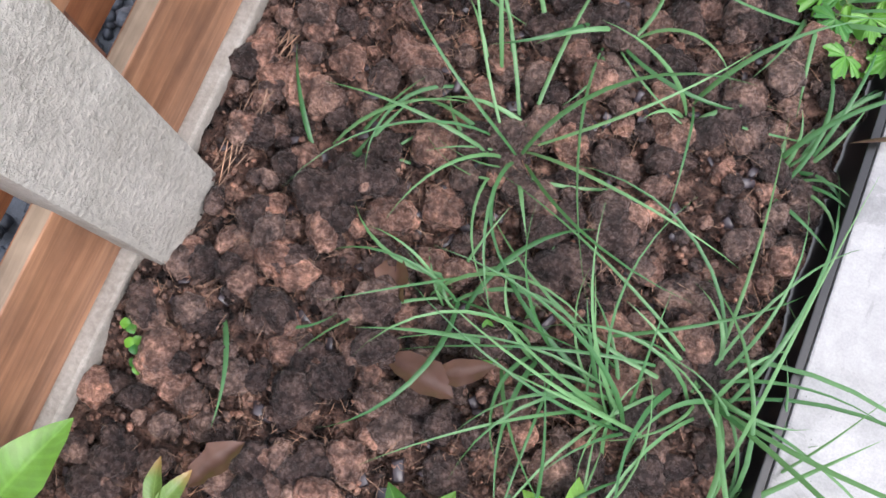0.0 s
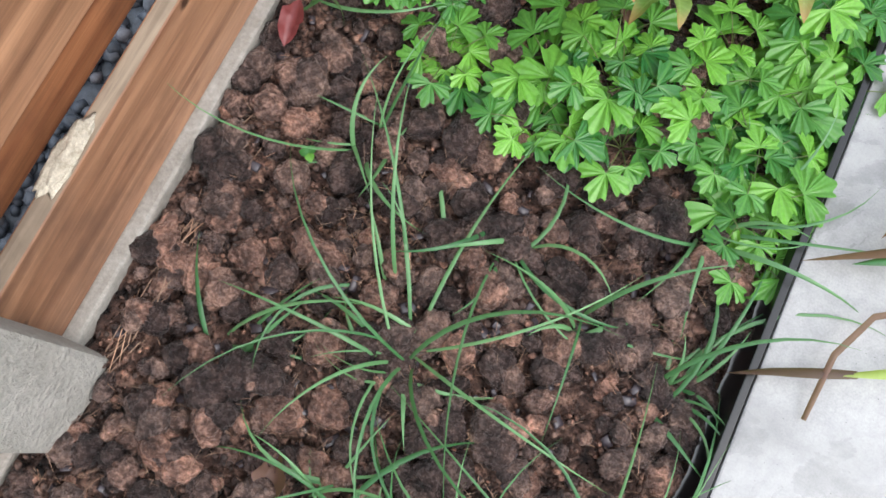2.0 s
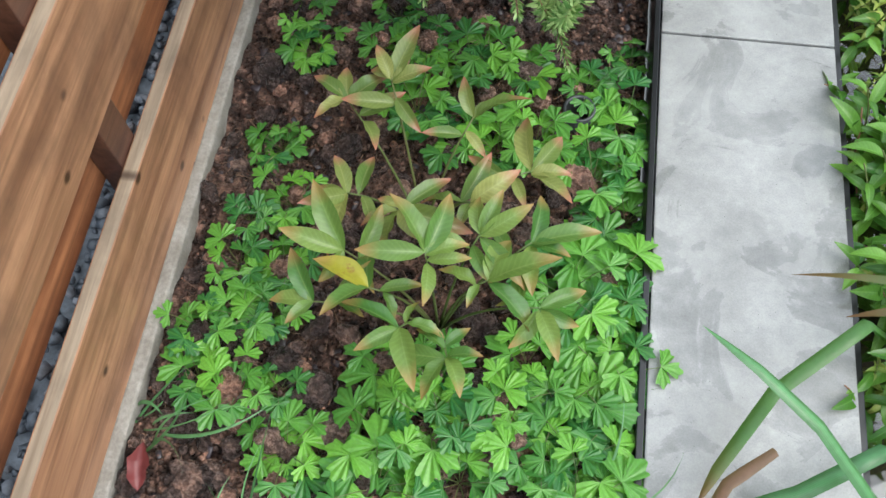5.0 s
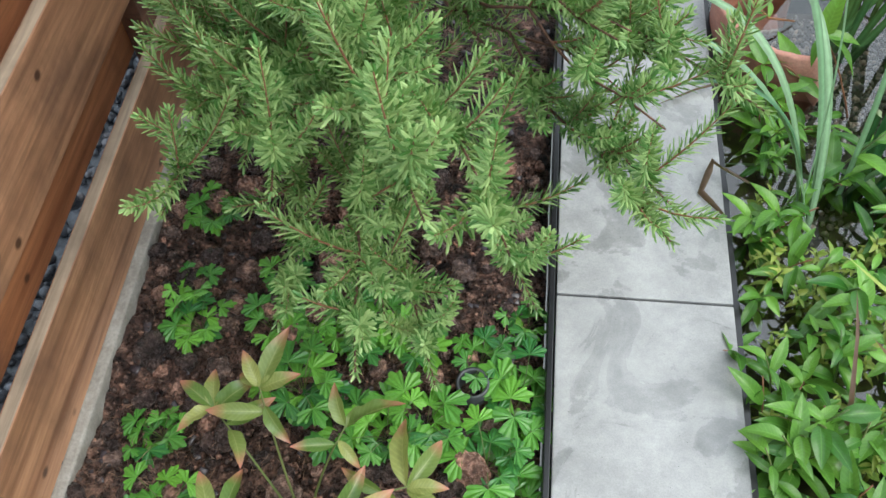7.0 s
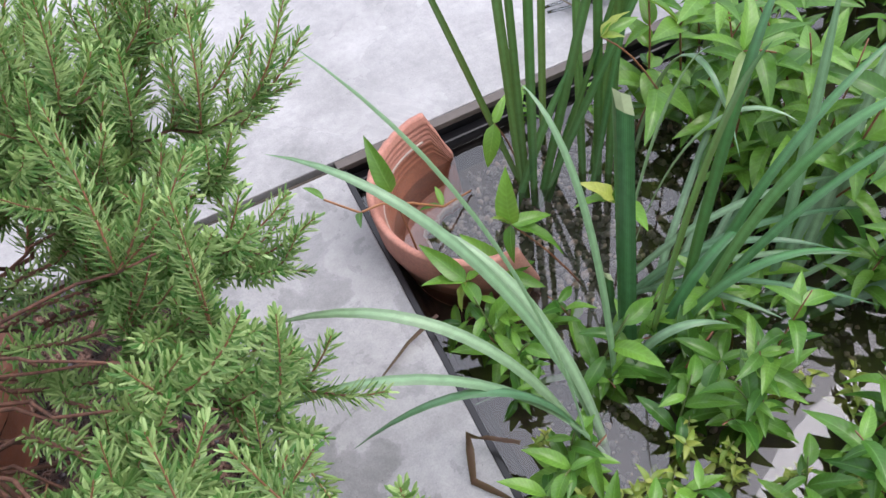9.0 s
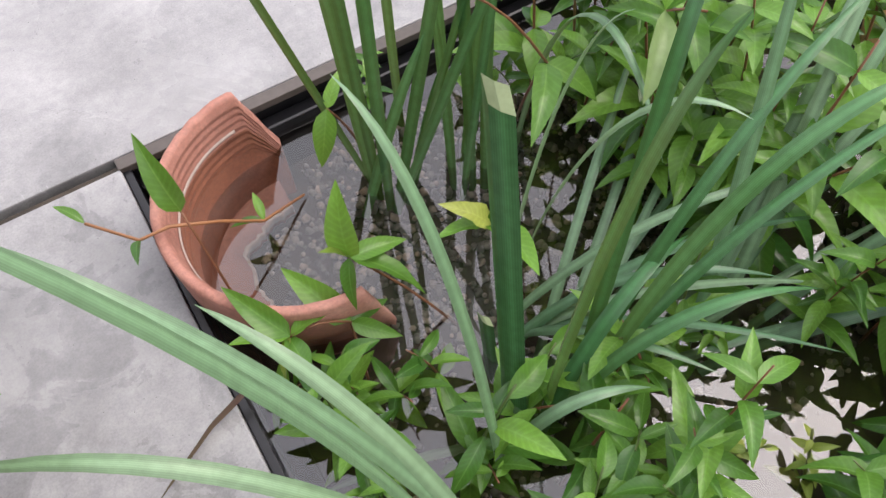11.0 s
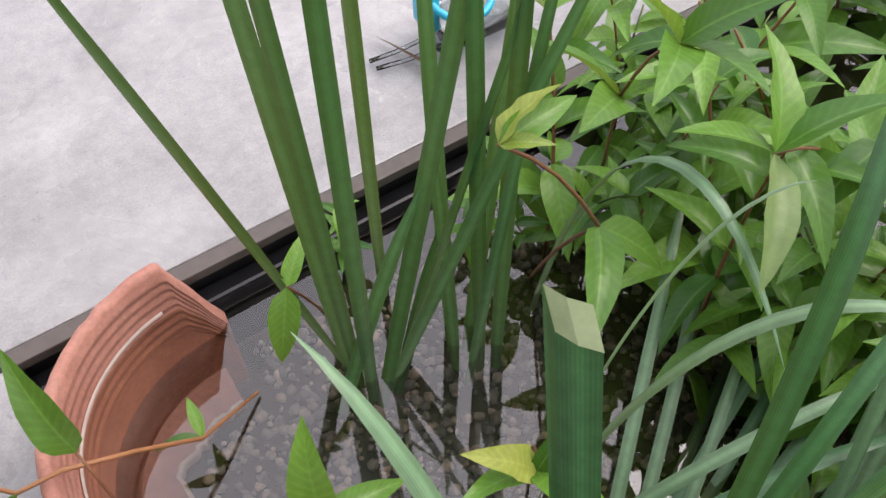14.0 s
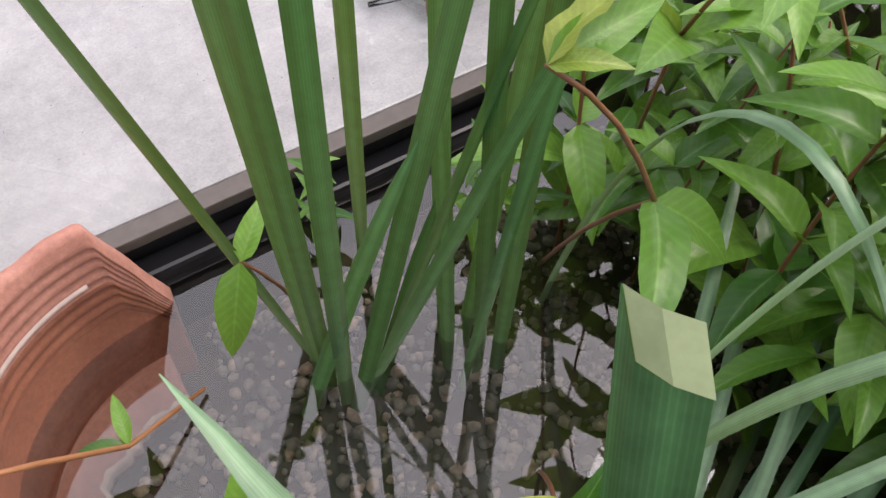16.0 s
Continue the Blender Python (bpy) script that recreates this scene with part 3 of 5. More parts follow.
for _ in range(700):
    x, y = rnd.uniform(0.01, 0.9), rnd.uniform(-1.1, 2.3)
    chips.append(somewhere(rnd, x, y, soil_height(x, y) + 0.006, rnd.uniform(0.006, 0.015), 0.6))
crumbs = []
for _ in range(15000):
    x, y = rnd.uniform(-0.01, 0.91), rnd.uniform(-1.05, 1.7)
    crumbs.append(somewhere(rnd, x, y, soil_height(x, y) + rnd.uniform(0.001, 0.012), rnd.choice((0.0018, 0.0025, 0.0035, 0.005, 0.0075)), 0.8))
scatter("soil_crumbs", ico(1), crumbs, M_CRUMB, "fine wet crumbs of soil and manure", "soil", 0.3, 17)
scatter("bark_chips", CHIP, chips, M_BARK, "small dark bark chips on the soil", "bark", 0.2)
straws = []
for _ in range(9000):
    x, y = rnd.uniform(0.01, 0.88), rnd.uniform(-1.0, 1.3)
    if noise.noise((x * 5, y * 5, 9)) < -0.05 and rnd.random() < 0.8:
        continue
    straws.append(pose(x, y, soil_height(x, y) + rnd.uniform(0.006, 0.03), rnd.uniform(-20, 20), rnd.uniform(-20, 20), rnd.uniform(0, 360)) @ Matrix.Diagonal((rnd.choice((0.004, 0.006, 0.009, 0.018)), 0.0006, 0.0006, 1)))
for k in range(34):
    y = rnd.uniform(-0.42, 0.06)
    straws.append(pose(0.03 + rnd.uniform(-0.012, 0.02), y, soil_height(0.03, y) + 0.014, 0, rnd.uniform(-8, 8), 90 + rnd.uniform(-22, 22)) @ Matrix.Diagonal((rnd.uniform(0.02, 0.06), 0.0014, 0.001, 1)))
scatter("straw", CHIP, straws, M_STRAW, "short pale straw bits in the manure", "straw", 0.1)


def withered(x, y, length, turn, mat, label):
    me = leaf_mesh("withered_leaf", mat, length, length * 0.42, 0.15, 0.5, 0.5, 5, 8, 0.35)
    ob = new("fallen_leaf", me)
    ob.matrix_basis = pose(x, y, soil_height(x, y) + 0.03, 6, 8, turn)
    tagged(ob, label, "leaf", "fallen leaves")


for x, y, ln, tu in ((0.33, -0.44, 0.11, 200), (0.49, -0.61, 0.12, 80), (0.24, -0.78, 0.10, 150), (0.53, 0.43, 0.06, 20), (0.45, -0.59, 0.09, 300)):
    withered(x, y, ln, tu, M_DRY, "curled brown fallen leaf on the soil")
withered(0.035, 0.14, 0.09, 10, plain("red_leaf", (0.16, 0.035, 0.035), 0.45), "dull red fallen leaf beside the kerb")


# ---- grass ----
def grass_tuft(x, y, n, length, spread, seed, lean=None, label="thin wiry green grass tuft growing in the soil"):
    r = random.Random(seed)
    ob = thing("grass_tuft", x, y, soil_height(x, y), label, "grass", "grass tufts in the bed")
    for _ in range(max(2, int(n * 0.95))):
        h = r.uniform(0, 360) if lean is None else lean + r.gauss(0, 45)
        ln = length * r.uniform(0.35, 1.25)
        pts = arc((r.gauss(0, 0.020), r.gauss(0, 0.020), 0), h, r.uniform(78 - spread, 78), r.uniform(-60, 25), ln * 1.3, 10, r.uniform(-100, 100))
        bm = bmesh.new()
        ribbon(bm, pts, r.uniform(0.0045, 0.0095), Vector((math.cos(radians(h)), -math.sin(radians(h)), 0)), 0.25, 2.2, 0.6, False, r.uniform(-50, 50))
        part("blade", bm, M_GRASS, ob)


for k, (x, y, n, ln, sp, lean) in enumerate([(0.44, -0.24, 26, 0.3, 55, None), (0.85, -0.1, 16, 0.24, 45, 60), (0.43, -0.46, 16, 0.22, 50, None), (0.22, 0.06, 12, 0.24, 60, None), (0.51, 0.01, 9, 0.3, 60, None), (0.67, -0.07, 7, 0.22, 50, None), (0.18, -0.32, 7, 0.2, 60, None), (0.78, 0.17, 9, 0.24, 50, None), (0.82, -0.46, 30, 0.34, 50, None), (0.72, -0.55, 26, 0.32, 55, 300), (0.91, -0.61, 22, 0.36, 50, 30), (0.58, -0.49, 12, 0.26, 60, None), (0.01, 0.26, 10, 0.16, 50, 60), (0.15, -0.61, 2, 0.2, 70, 200), (0.38, -0.13, 6, 0.26, 65, None), (0.84, 0.23, 8, 0.14, 40, None), (0.68, -0.74, 18, 0.28, 60, None)]):
    grass_tuft(x, y, n, ln, sp, 40 + k, lean)

# ---- low leafy plants ----
BUTTER = [lobed_leaf("lobed_leaf", M_BUTTER, s, i) for i, s in enumerate((0.058, 0.070, 0.084, 0.064))]


def put_leaf(name, me, parent, p, head, pitch, roll, size=1.0):
    ob = new(name, me)
    ob.parent = parent
    ob.matrix_basis = Matrix.Translation(p) @ Matrix.Rotation(radians(-head), 4, "Z") @ Matrix.Rotation(radians(pitch), 4, "X") @ Matrix.Rotation(radians(roll), 4, "Y") @ Matrix.Scale(size, 4)
    return ob


def buttercup(seed, leaves, reach):
    r = random.Random(seed)
    ob = thing("buttercup_plant", 0, 0, 0, "low fresh green plant with toothed three-lobed leaves in the soil", "plant", "low leafy plants in the bed")
    bm = bmesh.new()
    for k in range(leaves):
        h = k * 137.5 + r.uniform(-20, 20)
        rr = reach * (0.12 + 1.0 * (k + 0.5) / leaves)
        pts = arc((0, 0, -0.01), h, 75, 12 + 30 * (1 - k / leaves), rr * 1.25 + 0.03, 5)
        tube(bm, pts, [0.0016, 0.0015, 0.0014, 0.0013, 0.0012, 0.001], 4)
        put_leaf("leaf", r.choice(BUTTER), ob, pts[-1], h + r.uniform(-25, 25), r.uniform(-18, 14), r.uniform(-18, 18), r.uniform(0.62, 1.15))
    part("stalk", bm, M_STEM, ob)
    return ob


KINDS = [buttercup(11, 9, 0.075), buttercup(12, 12, 0.09), buttercup(13, 7, 0.06), buttercup(14, 11, 0.085)]
spots = [(0.06, 0.47), (0.13, 0.51), (0.08, 0.37), (0.19, 0.52), (0.16, 0.35), (0.24, 0.36), (0.28, 0.25), (0.33, 0.25), (0.46, 0.21), (0.51, 0.25), (0.45, 0.31), (0.54, 0.34), (0.45, 0.43), (0.53, 0.43), (0.63, 0.36), (0.75, 0.29), (0.82, 0.30), (0.85, 0.36), (0.84, 0.23), (0.87, 0.17), (0.88, 0.40), (0.918, 0.33), (0.92, 0.47), (0.915, 0.58), (0.92, 0.70), (0.79, 0.38), (0.84, 0.55), (0.81, 0.46), (0.87, 0.48),
         (0.89, 0.84), (0.87, 0.70), (0.89, 0.63), (0.81, 0.78), (0.85, 0.65), (0.61, 0.24), (0.58, 0.37), (0.70, 0.40), (0.71, 0.48), (0.77, 0.63), (0.10, 0.62), (0.20, 0.62), (0.18, 0.77), (0.10, 0.72), (0.12, 0.92), (0.81, 0.9), (0.85, 0.98), (0.41, 1.03), (0.5, 0.97), (0.6, 0.95), (0.68, 0.98), (0.87, 1.07), (0.78, 1.14), (0.65, 1.16), (0.55, 1.21), (0.88, 1.25),
         (0.11, 1.28), (0.15, 1.17), (0.31, 1.18), (0.41, 1.2), (0.33, 1.29), (0.52, 1.18), (0.11, 1.47)]
for k, (x, y) in enumerate(spots):
    m = pose(x, y, soil_height(x, y), rnd.uniform(-6, 6), rnd.uniform(-6, 6), rnd.uniform(0, 360)) @ Matrix.Scale(rnd.uniform(0.72, 1.0) * (0.72 if x < 0.25 else 0.95 if y < 1.1 else 0.8), 4)
    if k < 4:
        KINDS[k].matrix_basis = m
    else:
        copy_thing(KINDS[(k * 3 + k // 5) % 4], m).scale = m.to_scale()

CLOVER = leaf_mesh("clover_leaflet", M_BUTTER, 0.016, 0.016, 0.1, 0.12, 0.5, 5, 5)
for x, y in ((0.015, -0.69), (0.045, -0.74), (0.03, -0.715), (0.06, -0.72), (0.50, -0.50), (0.15, 0.0)):
    c = thing("clover_sprig", x, y, soil_height(x, y) + 0.02, "tiny pale green clover-like sprig on the soil", "plant", "clover sprigs")
    for k in range(3):
        put_leaf("leaflet", CLOVER, c, Vector((0, 0, 0)), k * 120 + x * 900, 5, 0)
    bm = bmesh.new()
    tube(bm, [Vector((0, 0, -0.03)), Vector((0, 0, 0))], [0.001, 0.001], 4)
    part("stalk", bm, M_STEM, c)

# broad weeds at the near end of the bed
WEEDLEAF = [leaf_mesh("weed_leaf", M_POND, 0.12, 0.055, 0.25, 0.18, 0.45, 5, 9, 0.08), leaf_mesh("weed_leaf", M_PEONY, 0.10, 0.036, 0.2, 0.25, 0.45, 5, 9, 0.06)]
for x, y, z, size, kind, heads in ((-0.002, -0.98, 0.16, 1.35, 0, (20, 100, -60)), (0.17, -0.91, 0.07, 0.75, 1, (20, -20, 120)), (0.29, -0.92, 0.05, 0.6, 1, (20, 70)), (0.52, -0.83, 0.06, 0.85, 0, (-40, 10, 60)), (0.70, -0.73, 0.06, 0.7, 0, (-5, 45, -60)), (0.32, -0.80, 0.02, 0.22, 0, (0, 90, 180, 270)), (0.50, -0.55, 0.03, 0.35, 0, (-10, 50))):
    w = thing("broad_weed", x, y, soil_height(max(x, 0), y), "small broad-leaved green weed in the soil", "plant", "broad weeds in the bed")
    bm = bmesh.new()
    tube(bm, [Vector((0, 0, -0.01)), Vector((0.004, 0, z * 0.5)), Vector((0, 0, z))], [0.002, 0.0018, 0.0015], 5)
    part("stalk", bm, M_STEM, w)
    for k, h in enumerate(heads):
        put_leaf("leaf", WEEDLEAF[kind], w, Vector((0, 0, z)), h, 12, 8 * (-1) ** k, size)

# ---- peony ----
def peony_leaflets(mat):
    return [leaf_mesh("peony_leaflet", mat, ln, w, dr, fo, 0.5, 5, 10, wv) for ln, w, dr, fo, wv in ((0.105, 0.034, 0.16, 0.3, 0.08), (0.088, 0.034, 0.30, 0.25, 0.10), (0.120, 0.036, 0.08, 0.28, 0.06), (0.070, 0.026, 0.2, 0.3, 0.08))]


PEON, PEON_PINK = peony_leaflets(M_PEONY), peony_leaflets(M_PEONYP)
PEONY_YELLOW = leaf_mesh("yellow_leaflet", M_PEONYY, 0.12, 0.052, 0.2, 0.2, 0.5)


def peony(x, y, fans, seed, kinds, label):
    """fans: (x, y, z, yellow) of the point from which each group of leaflets spreads."""
    r = random.Random(seed)
    ob = thing("peony", x, y, soil_height(x, y), label, "plant", "peonies in the bed")
    for fx, fy, fz, yellow in fans:
        tip = Vector((fx - x, fy - y, fz - ob.location.z))
        mid = Vector((tip.x * 0.35, tip.y * 0.35, tip.z * 0.75))
        pts = [Vector((0, 0, 0)).lerp(mid, s) .lerp(mid.lerp(tip, s), s) for s in (0, 0.2, 0.4, 0.6, 0.8, 1)]
        bm = bmesh.new()
        tube(bm, pts, [0.0034, 0.003, 0.0027, 0.0024, 0.002, 0.0016], 5)
        part("stem", bm, M_STEM, ob)
        head = math.degrees(math.atan2(tip.x, tip.y)) + r.uniform(-30, 30)
        for k, da in enumerate(r.choice(((-58, 0, 52), (-75, -28, 22, 70), (-62, -5, 48, 110)))):
            me = PEONY_YELLOW if yellow and k == 1 else r.choice(kinds)
            put_leaf("leaflet", me, ob, pts[-1] - Vector((0, 0, 0.004 * k)), head + da + r.uniform(-14, 14), r.uniform(-14, 34), r.uniform(-35, 35), r.uniform(0.8, 1.2))
        for k, da in enumerate((-130, 125)):
            q = pts[-2].lerp(pts[-1], 0.2 + 0.2 * k)
            put_leaf("leaflet", r.choice(kinds), ob, q, head + da + r.uniform(-30, 30), r.uniform(-15, 25), r.uniform(-35, 35), r.uniform(0.6, 0.95))


peony(0.47, 0.74, [(0.309, 0.889, 0.21, 0), (0.392, 0.925, 0.24, 0), (0.557, 0.87, 0.22, 0), (0.676, 0.777, 0.20, 0), (0.344, 0.690, 0.20, 0), (0.447, 0.660, 0.22, 0), (0.572, 0.705, 0.19, 0)], 3, PEON_PINK, "peony with yellow-green leaflets turning pink at their tips")
peony(0.53, 0.53, [(0.365, 0.565, 0.22, 0), (0.513, 0.555, 0.27, 0), (0.325, 0.470, 0.20, 0), (0.42, 0.50, 0.22, 1), (0.485, 0.434, 0.22, 0), (0.623, 0.53, 0.24, 0), (0.715, 0.499, 0.22, 0), (0.60, 0.61, 0.25, 0), (0.57, 0.40, 0.2, 0), (0.69, 0.62, 0.22, 0)], 4, PEON, "peony with dull green and yellowed leaflets over the soil")

# ---- plastic ring ----
bm = bmesh.new()
prof = [(0.034, -0.06), (0.036, 0.012), (0.031, 0.014), (0.028, 0.008), (0.026, -0.055)]
for a in range(28):
    for r0, z0 in prof:
        bm.verts.new((math.cos(a * math.tau / 28) * r0, math.sin(a * math.tau / 28) * r0, z0))
bm.verts.ensure_lookup_table()
for a in range(28):
    for k in range(len(prof) - 1):
        i, j = a * len(prof) + k, ((a + 1) % 28) * len(prof) + k
        bm.faces.new((bm.verts[i], bm.verts[j], bm.verts[j + 1], bm.verts[i + 1]))
bmesh.ops.recalc_face_normals(bm, faces=bm.faces)
ring = tagged(new("plastic_pot_ring", mesh_of("plastic_pot_ring", bm, plain("grey_black_plastic", (0.05, 0.055, 0.06), 0.3))), "small round dark grey plastic pot sunk in the soil", "pot")
ring.location = (0.768, 1.075, -0.02)


# ---- terracotta ----
def lathe(bm, prof, a0, a1, steps, jag=None):
    """Turns a profile (radius, height, material) round z from a0 to a1 degrees."""
    rows = []
    full = abs(a1 - a0) >= 359.9
    for s in range(steps + (0 if full else 1)):
        a = radians(a0 + (a1 - a0) * s / steps)
        rows.append([bm.verts.new((math.cos(a) * r, math.sin(a) * r, z - (jag(s / steps, z) if jag else 0))) for r, z, _ in prof])
    for s in range(steps):
        p, q = rows[s], rows[(s + 1) % len(rows)]
        for k in range(len(prof) - 1):
            f = bm.faces.new((p[k], q[k], q[k + 1], p[k + 1]))
            f.material_index = prof[k][2]
    if not full:
        for r in (rows[0], rows[-1]):
            bm.faces.new(r)
    bmesh.ops.recalc_face_normals(bm, faces=bm.faces)


bowl = thing("terracotta_bowl", 0.30, 2.15, -0.045, "large terracotta bowl holding the rosemary", "pot")
bm = bmesh.new()
lathe(bm, [(0.19, 0.0, 0), (0.285, 0.31, 0), (0.312, 0.315, 0), (0.316, 0.355, 0), (0.305, 0.365, 0), (0.288, 0.36, 0), (0.272, 0.27, 0), (0.18, 0.02, 0), (0.0005, 0.02, 0)], 0, 360, 48)
part("bowl", bm, [M_TERRAWET], bowl)
bm = bmesh.new()
bmesh.ops.create_circle(bm, cap_ends=True, cap_tris=True, segments=40, radius=0.272)
bmesh.ops.subdivide_edges(bm, edges=bm.edges[:], cuts=4, use_grid_fill=True)
for v in bm.verts:
    v.co.z = 0.26 + 0.02 * noise.noise(v.co * 14)
part("potting_soil", bm, M_SOIL, bowl, "dark potting soil")

shard = thing("broken_terracotta_pot", 1.567, 2.197, -0.215, "broken terracotta pot half sunk in the pond", "pot")


def chipped(s, z):
    if z < 0.12:
        return 0.0
    return max(0.0, 0.165 - s * 2.4 + 0.02 * noise.noise((s * 30, 0, 5)), 0.13 - (1 - s) * 2.6) * (z - 0.1) / 0.21 + 0.004 * noise.noise((s * 40, z * 30, 2)) * (z > 0.29)


bm = bmesh.new()
inner = [(0.219 - (0.0, 0.0016, 0.0030, 0.0012)[k % 4] * (k < 30) - 0.00042 * k, 0.306 - k * 0.0040, 0 if k < 17 else 1) for k in range(41)]
lathe(bm, [(0.170, -0.02, 1), (0.211, 0.14, 1), (0.222, 0.19, 0), (0.232, 0.215, 0), (0.238, 0.309, 0), (0.235, 0.315, 0), (0.223, 0.315, 0), (0.220, 0.309, 0)] + inner + [(0.185, 0.08, 1), (0.163, 0.0, 1)], 80, 280, 120, chipped)
part("wall", bm, [M_TERRA, M_TERRAWET], shard, "reddish ridged pot wall with a chipped rim")
bm = bmesh.new()
lathe(bm, [(0.2085, 0.2455, 0), (0.2066, 0.248, 0), (0.2068, 0.251, 0), (0.2090, 0.2535, 0)], 100, 270, 70)
part("lime_line", bm, [M_LIME], shard, "thin whitish lime line inside the wall")
bm = bmesh.new()
lathe(bm, [(0.196, 0.088, 0), (0.128, 0.078, 0), (0.128, 0.05, 0), (0.19, 0.05, 0)], 88, 272, 60)
for v in bm.verts:
    if math.hypot(v.co.x, v.co.y) < 0.15:
        k = 1 + 0.14 * noise.noise((math.atan2(v.co.y, -v.co.x) * 2.5, 0, 4)) + 0.05 * noise.noise((math.atan2(v.co.y, -v.co.x) * 14, 0, 8))
        v.co.x, v.co.y = v.co.x * k, v.co.y * k
part("bottom", bm, [M_TERRA], shard, "sunken ring of the broken pot bottom")
bm = bmesh.new()
lathe(bm, [(0.131, 0.081, 0), (0.126, 0.082, 0), (0.124, 0.074, 0), (0.127, 0.06, 0)], 88, 272, 90)
for v in bm.verts:
    k = 1 + 0.14 * noise.noise((math.atan2(v.co.y, -v.co.x) * 2.5, 0, 4)) + 0.05 * noise.noise((math.atan2(v.co.y, -v.co.x) * 14, 0, 8))
    v.co.x, v.co.y = v.co.x * k, v.co.y * k
part("broken_edge", bm, [M_LIME], shard, "pale rough broken edge of the pot bottom")

pebbles = []
while len(pebbles) < 3800:
    x, y = rnd.uniform(1.47, 2.5), rnd.uniform(1.5, 2.42)
    if 0.118 < math.hypot(x - 1.575, y - 2.197) < 0.26 and x < 1.62 or x < 1.45 or (y < 1.9 and rnd.random() < 0.6):
        continue
    pebbles.append(somewhere(rnd, x, y, rnd.uniform(-0.166, -0.156), rnd.choice((0.004, 0.005, 0.007, 0.010)), 0.8))
scatter("pond_pebbles", ico(1), pebbles, M_PEBBLE, "pale small pebbles under the water", "pebbles", 0.25, 8)
slab("pond_shelf", STRIP_X1 + 0.06, 2.9, 0.7, FAR_Y - 0.04, -0.29, -0.168, M_MUD, "dark muddy planting shelf under water", "pond", 0.01)


# ---- rosemary ----
def rosemary():
    r = random.Random(21)
    ob = thing("rosemary_bush", 0.32, 2.14, 0.22, "spreading rosemary bush with needle leaves and reddish twigs", "shrub")
    o = ob.location
    tips = [(0.27, 1.07, 0.56), (0.29, 1.3, 0.58), (0.27, 1.45, 0.45), (0.74, 0.82, 0.95), (0.63, 0.8, 0.6), (0.83, 0.88, 0.80), (0.99, 1.32, 0.76), (0.5, 1.0, 0.74), (1.08, 1.08, 0.55), (1.11, 1.78, 0.66), (0.93, 1.62, 0.78), (0.74, 1.2, 0.95), (0.96, 2.09, 0.85), (0.62, 1.62, 1.05), (0.32, 1.32, 0.82), (0.86, 1.42, 1.05), (0.72, 0.9, 0.36), (0.62, 1.02, 0.34), (1.19, 2.22, 0.74), (0.3, 1.9, 1.1), (0.75, 2.3, 1.05), (1.06, 1.89, 0.7), (0.46, 0.95, 0.44), (0.88, 1.0, 0.45), (1.09, 1.52, 0.6), (0.24, 1.6, 0.9), (0.78, 1.75, 0.8), (1.25, 1.98, 0.74), (0.86, 1.84, 0.9), (0.85, 2.1, 0.7), (0.91, 2.34, 0.75), (0.9, 1.55, 0.62), (1.03, 1.69, 0.55), (0.38, 1.18, 0.56), (0.3, 1.45, 0.62), (0.55, 1.25, 0.62), (1.05, 1.2, 0.68), (0.7, 1.5, 0.7), (1.06, 1.36, 0.66), (0.95, 1.15, 0.9), (0.62, 1.1, 0.86), (1.2, 1.22, 0.70), (1.12, 1.16, 0.5), (0.82, 1.55, 0.5), (0.92, 1.72, 0.62), (1.0, 1.55, 0.72), (1.08, 1.66, 0.66), (1.0, 1.85, 0.56), (1.12, 1.95, 0.62), (1.22, 2.1, 0.6), (1.15, 2.15, 0.78), (1.05, 2.2, 0.62), (1.10, 2.3, 0.72), (0.95, 1.95, 0.72), (0.9, 2.2, 0.58), (1.14, 1.62, 0.48), (1.16, 1.84, 0.5), (1.02, 1.44, 0.5), (0.88, 1.8, 0.48), (1.0, 2.02, 0.82), (1.0, 1.75, 0.78)]
    shoots = []
    for tx, ty, tz in tips:
        a, tip = Vector((r.uniform(-0.07, 0.07), r.uniform(-0.07, 0.07), 0.06)), Vector((tx, ty, tz)) - o
        mid = a.lerp(tip, 0.45) + Vector((r.uniform(-0.05, 0.05), r.uniform(-0.05, 0.05), 0.10 + 0.1 * r.random()))
        pts = [a.lerp(mid, s).lerp(mid.lerp(tip, s), s) + Vector((noise.noise((tx * 9 + s * 7, ty * 5, 1)), noise.noise((tx * 9 + s * 7, ty * 5, 5)), noise.noise((tx * 9 + s * 7, ty * 5, 8)))) * 0.06 * math.sin(math.pi * s) for s in [i / 14 for i in range(15)]]
        bm = bmesh.new()
        tube(bm, pts, [0.0062 * (1 - 0.75 * i / 14) for i in range(15)], 6)
        part("branch", bm, M_BRANCH, ob, "reddish-brown twig")
        shoots.append(pts[7:])
        for i in range(5, 14):
            for _ in range(2 if i < 9 else 3):
                d = (pts[i + 1] - pts[i - 1]).normalized()
                out = (d * 0.55 + Vector((r.uniform(-1, 1), r.uniform(-1, 1), r.uniform(-0.2, 1.3))) * 0.75).normalized()
                ln = r.uniform(0.06, 0.17)
                q = [pts[i] + out * ln * s + Vector((0, 0, 0.5 * ln * s * s)) for s in (0, 0.25, 0.5, 0.75, 1)]
                shoots.append(q)
    # an open gap towards the pond side bares the inner twigs
    gaps = [(Vector((0.56, 2.12, 0.34)) - o, Vector((0.77, 1.60, 0.92)) - o, 0.22), (Vector((0.74, 1.72, 0.30)) - o, Vector((0.86, 1.40, 0.72)) - o, 0.085)]

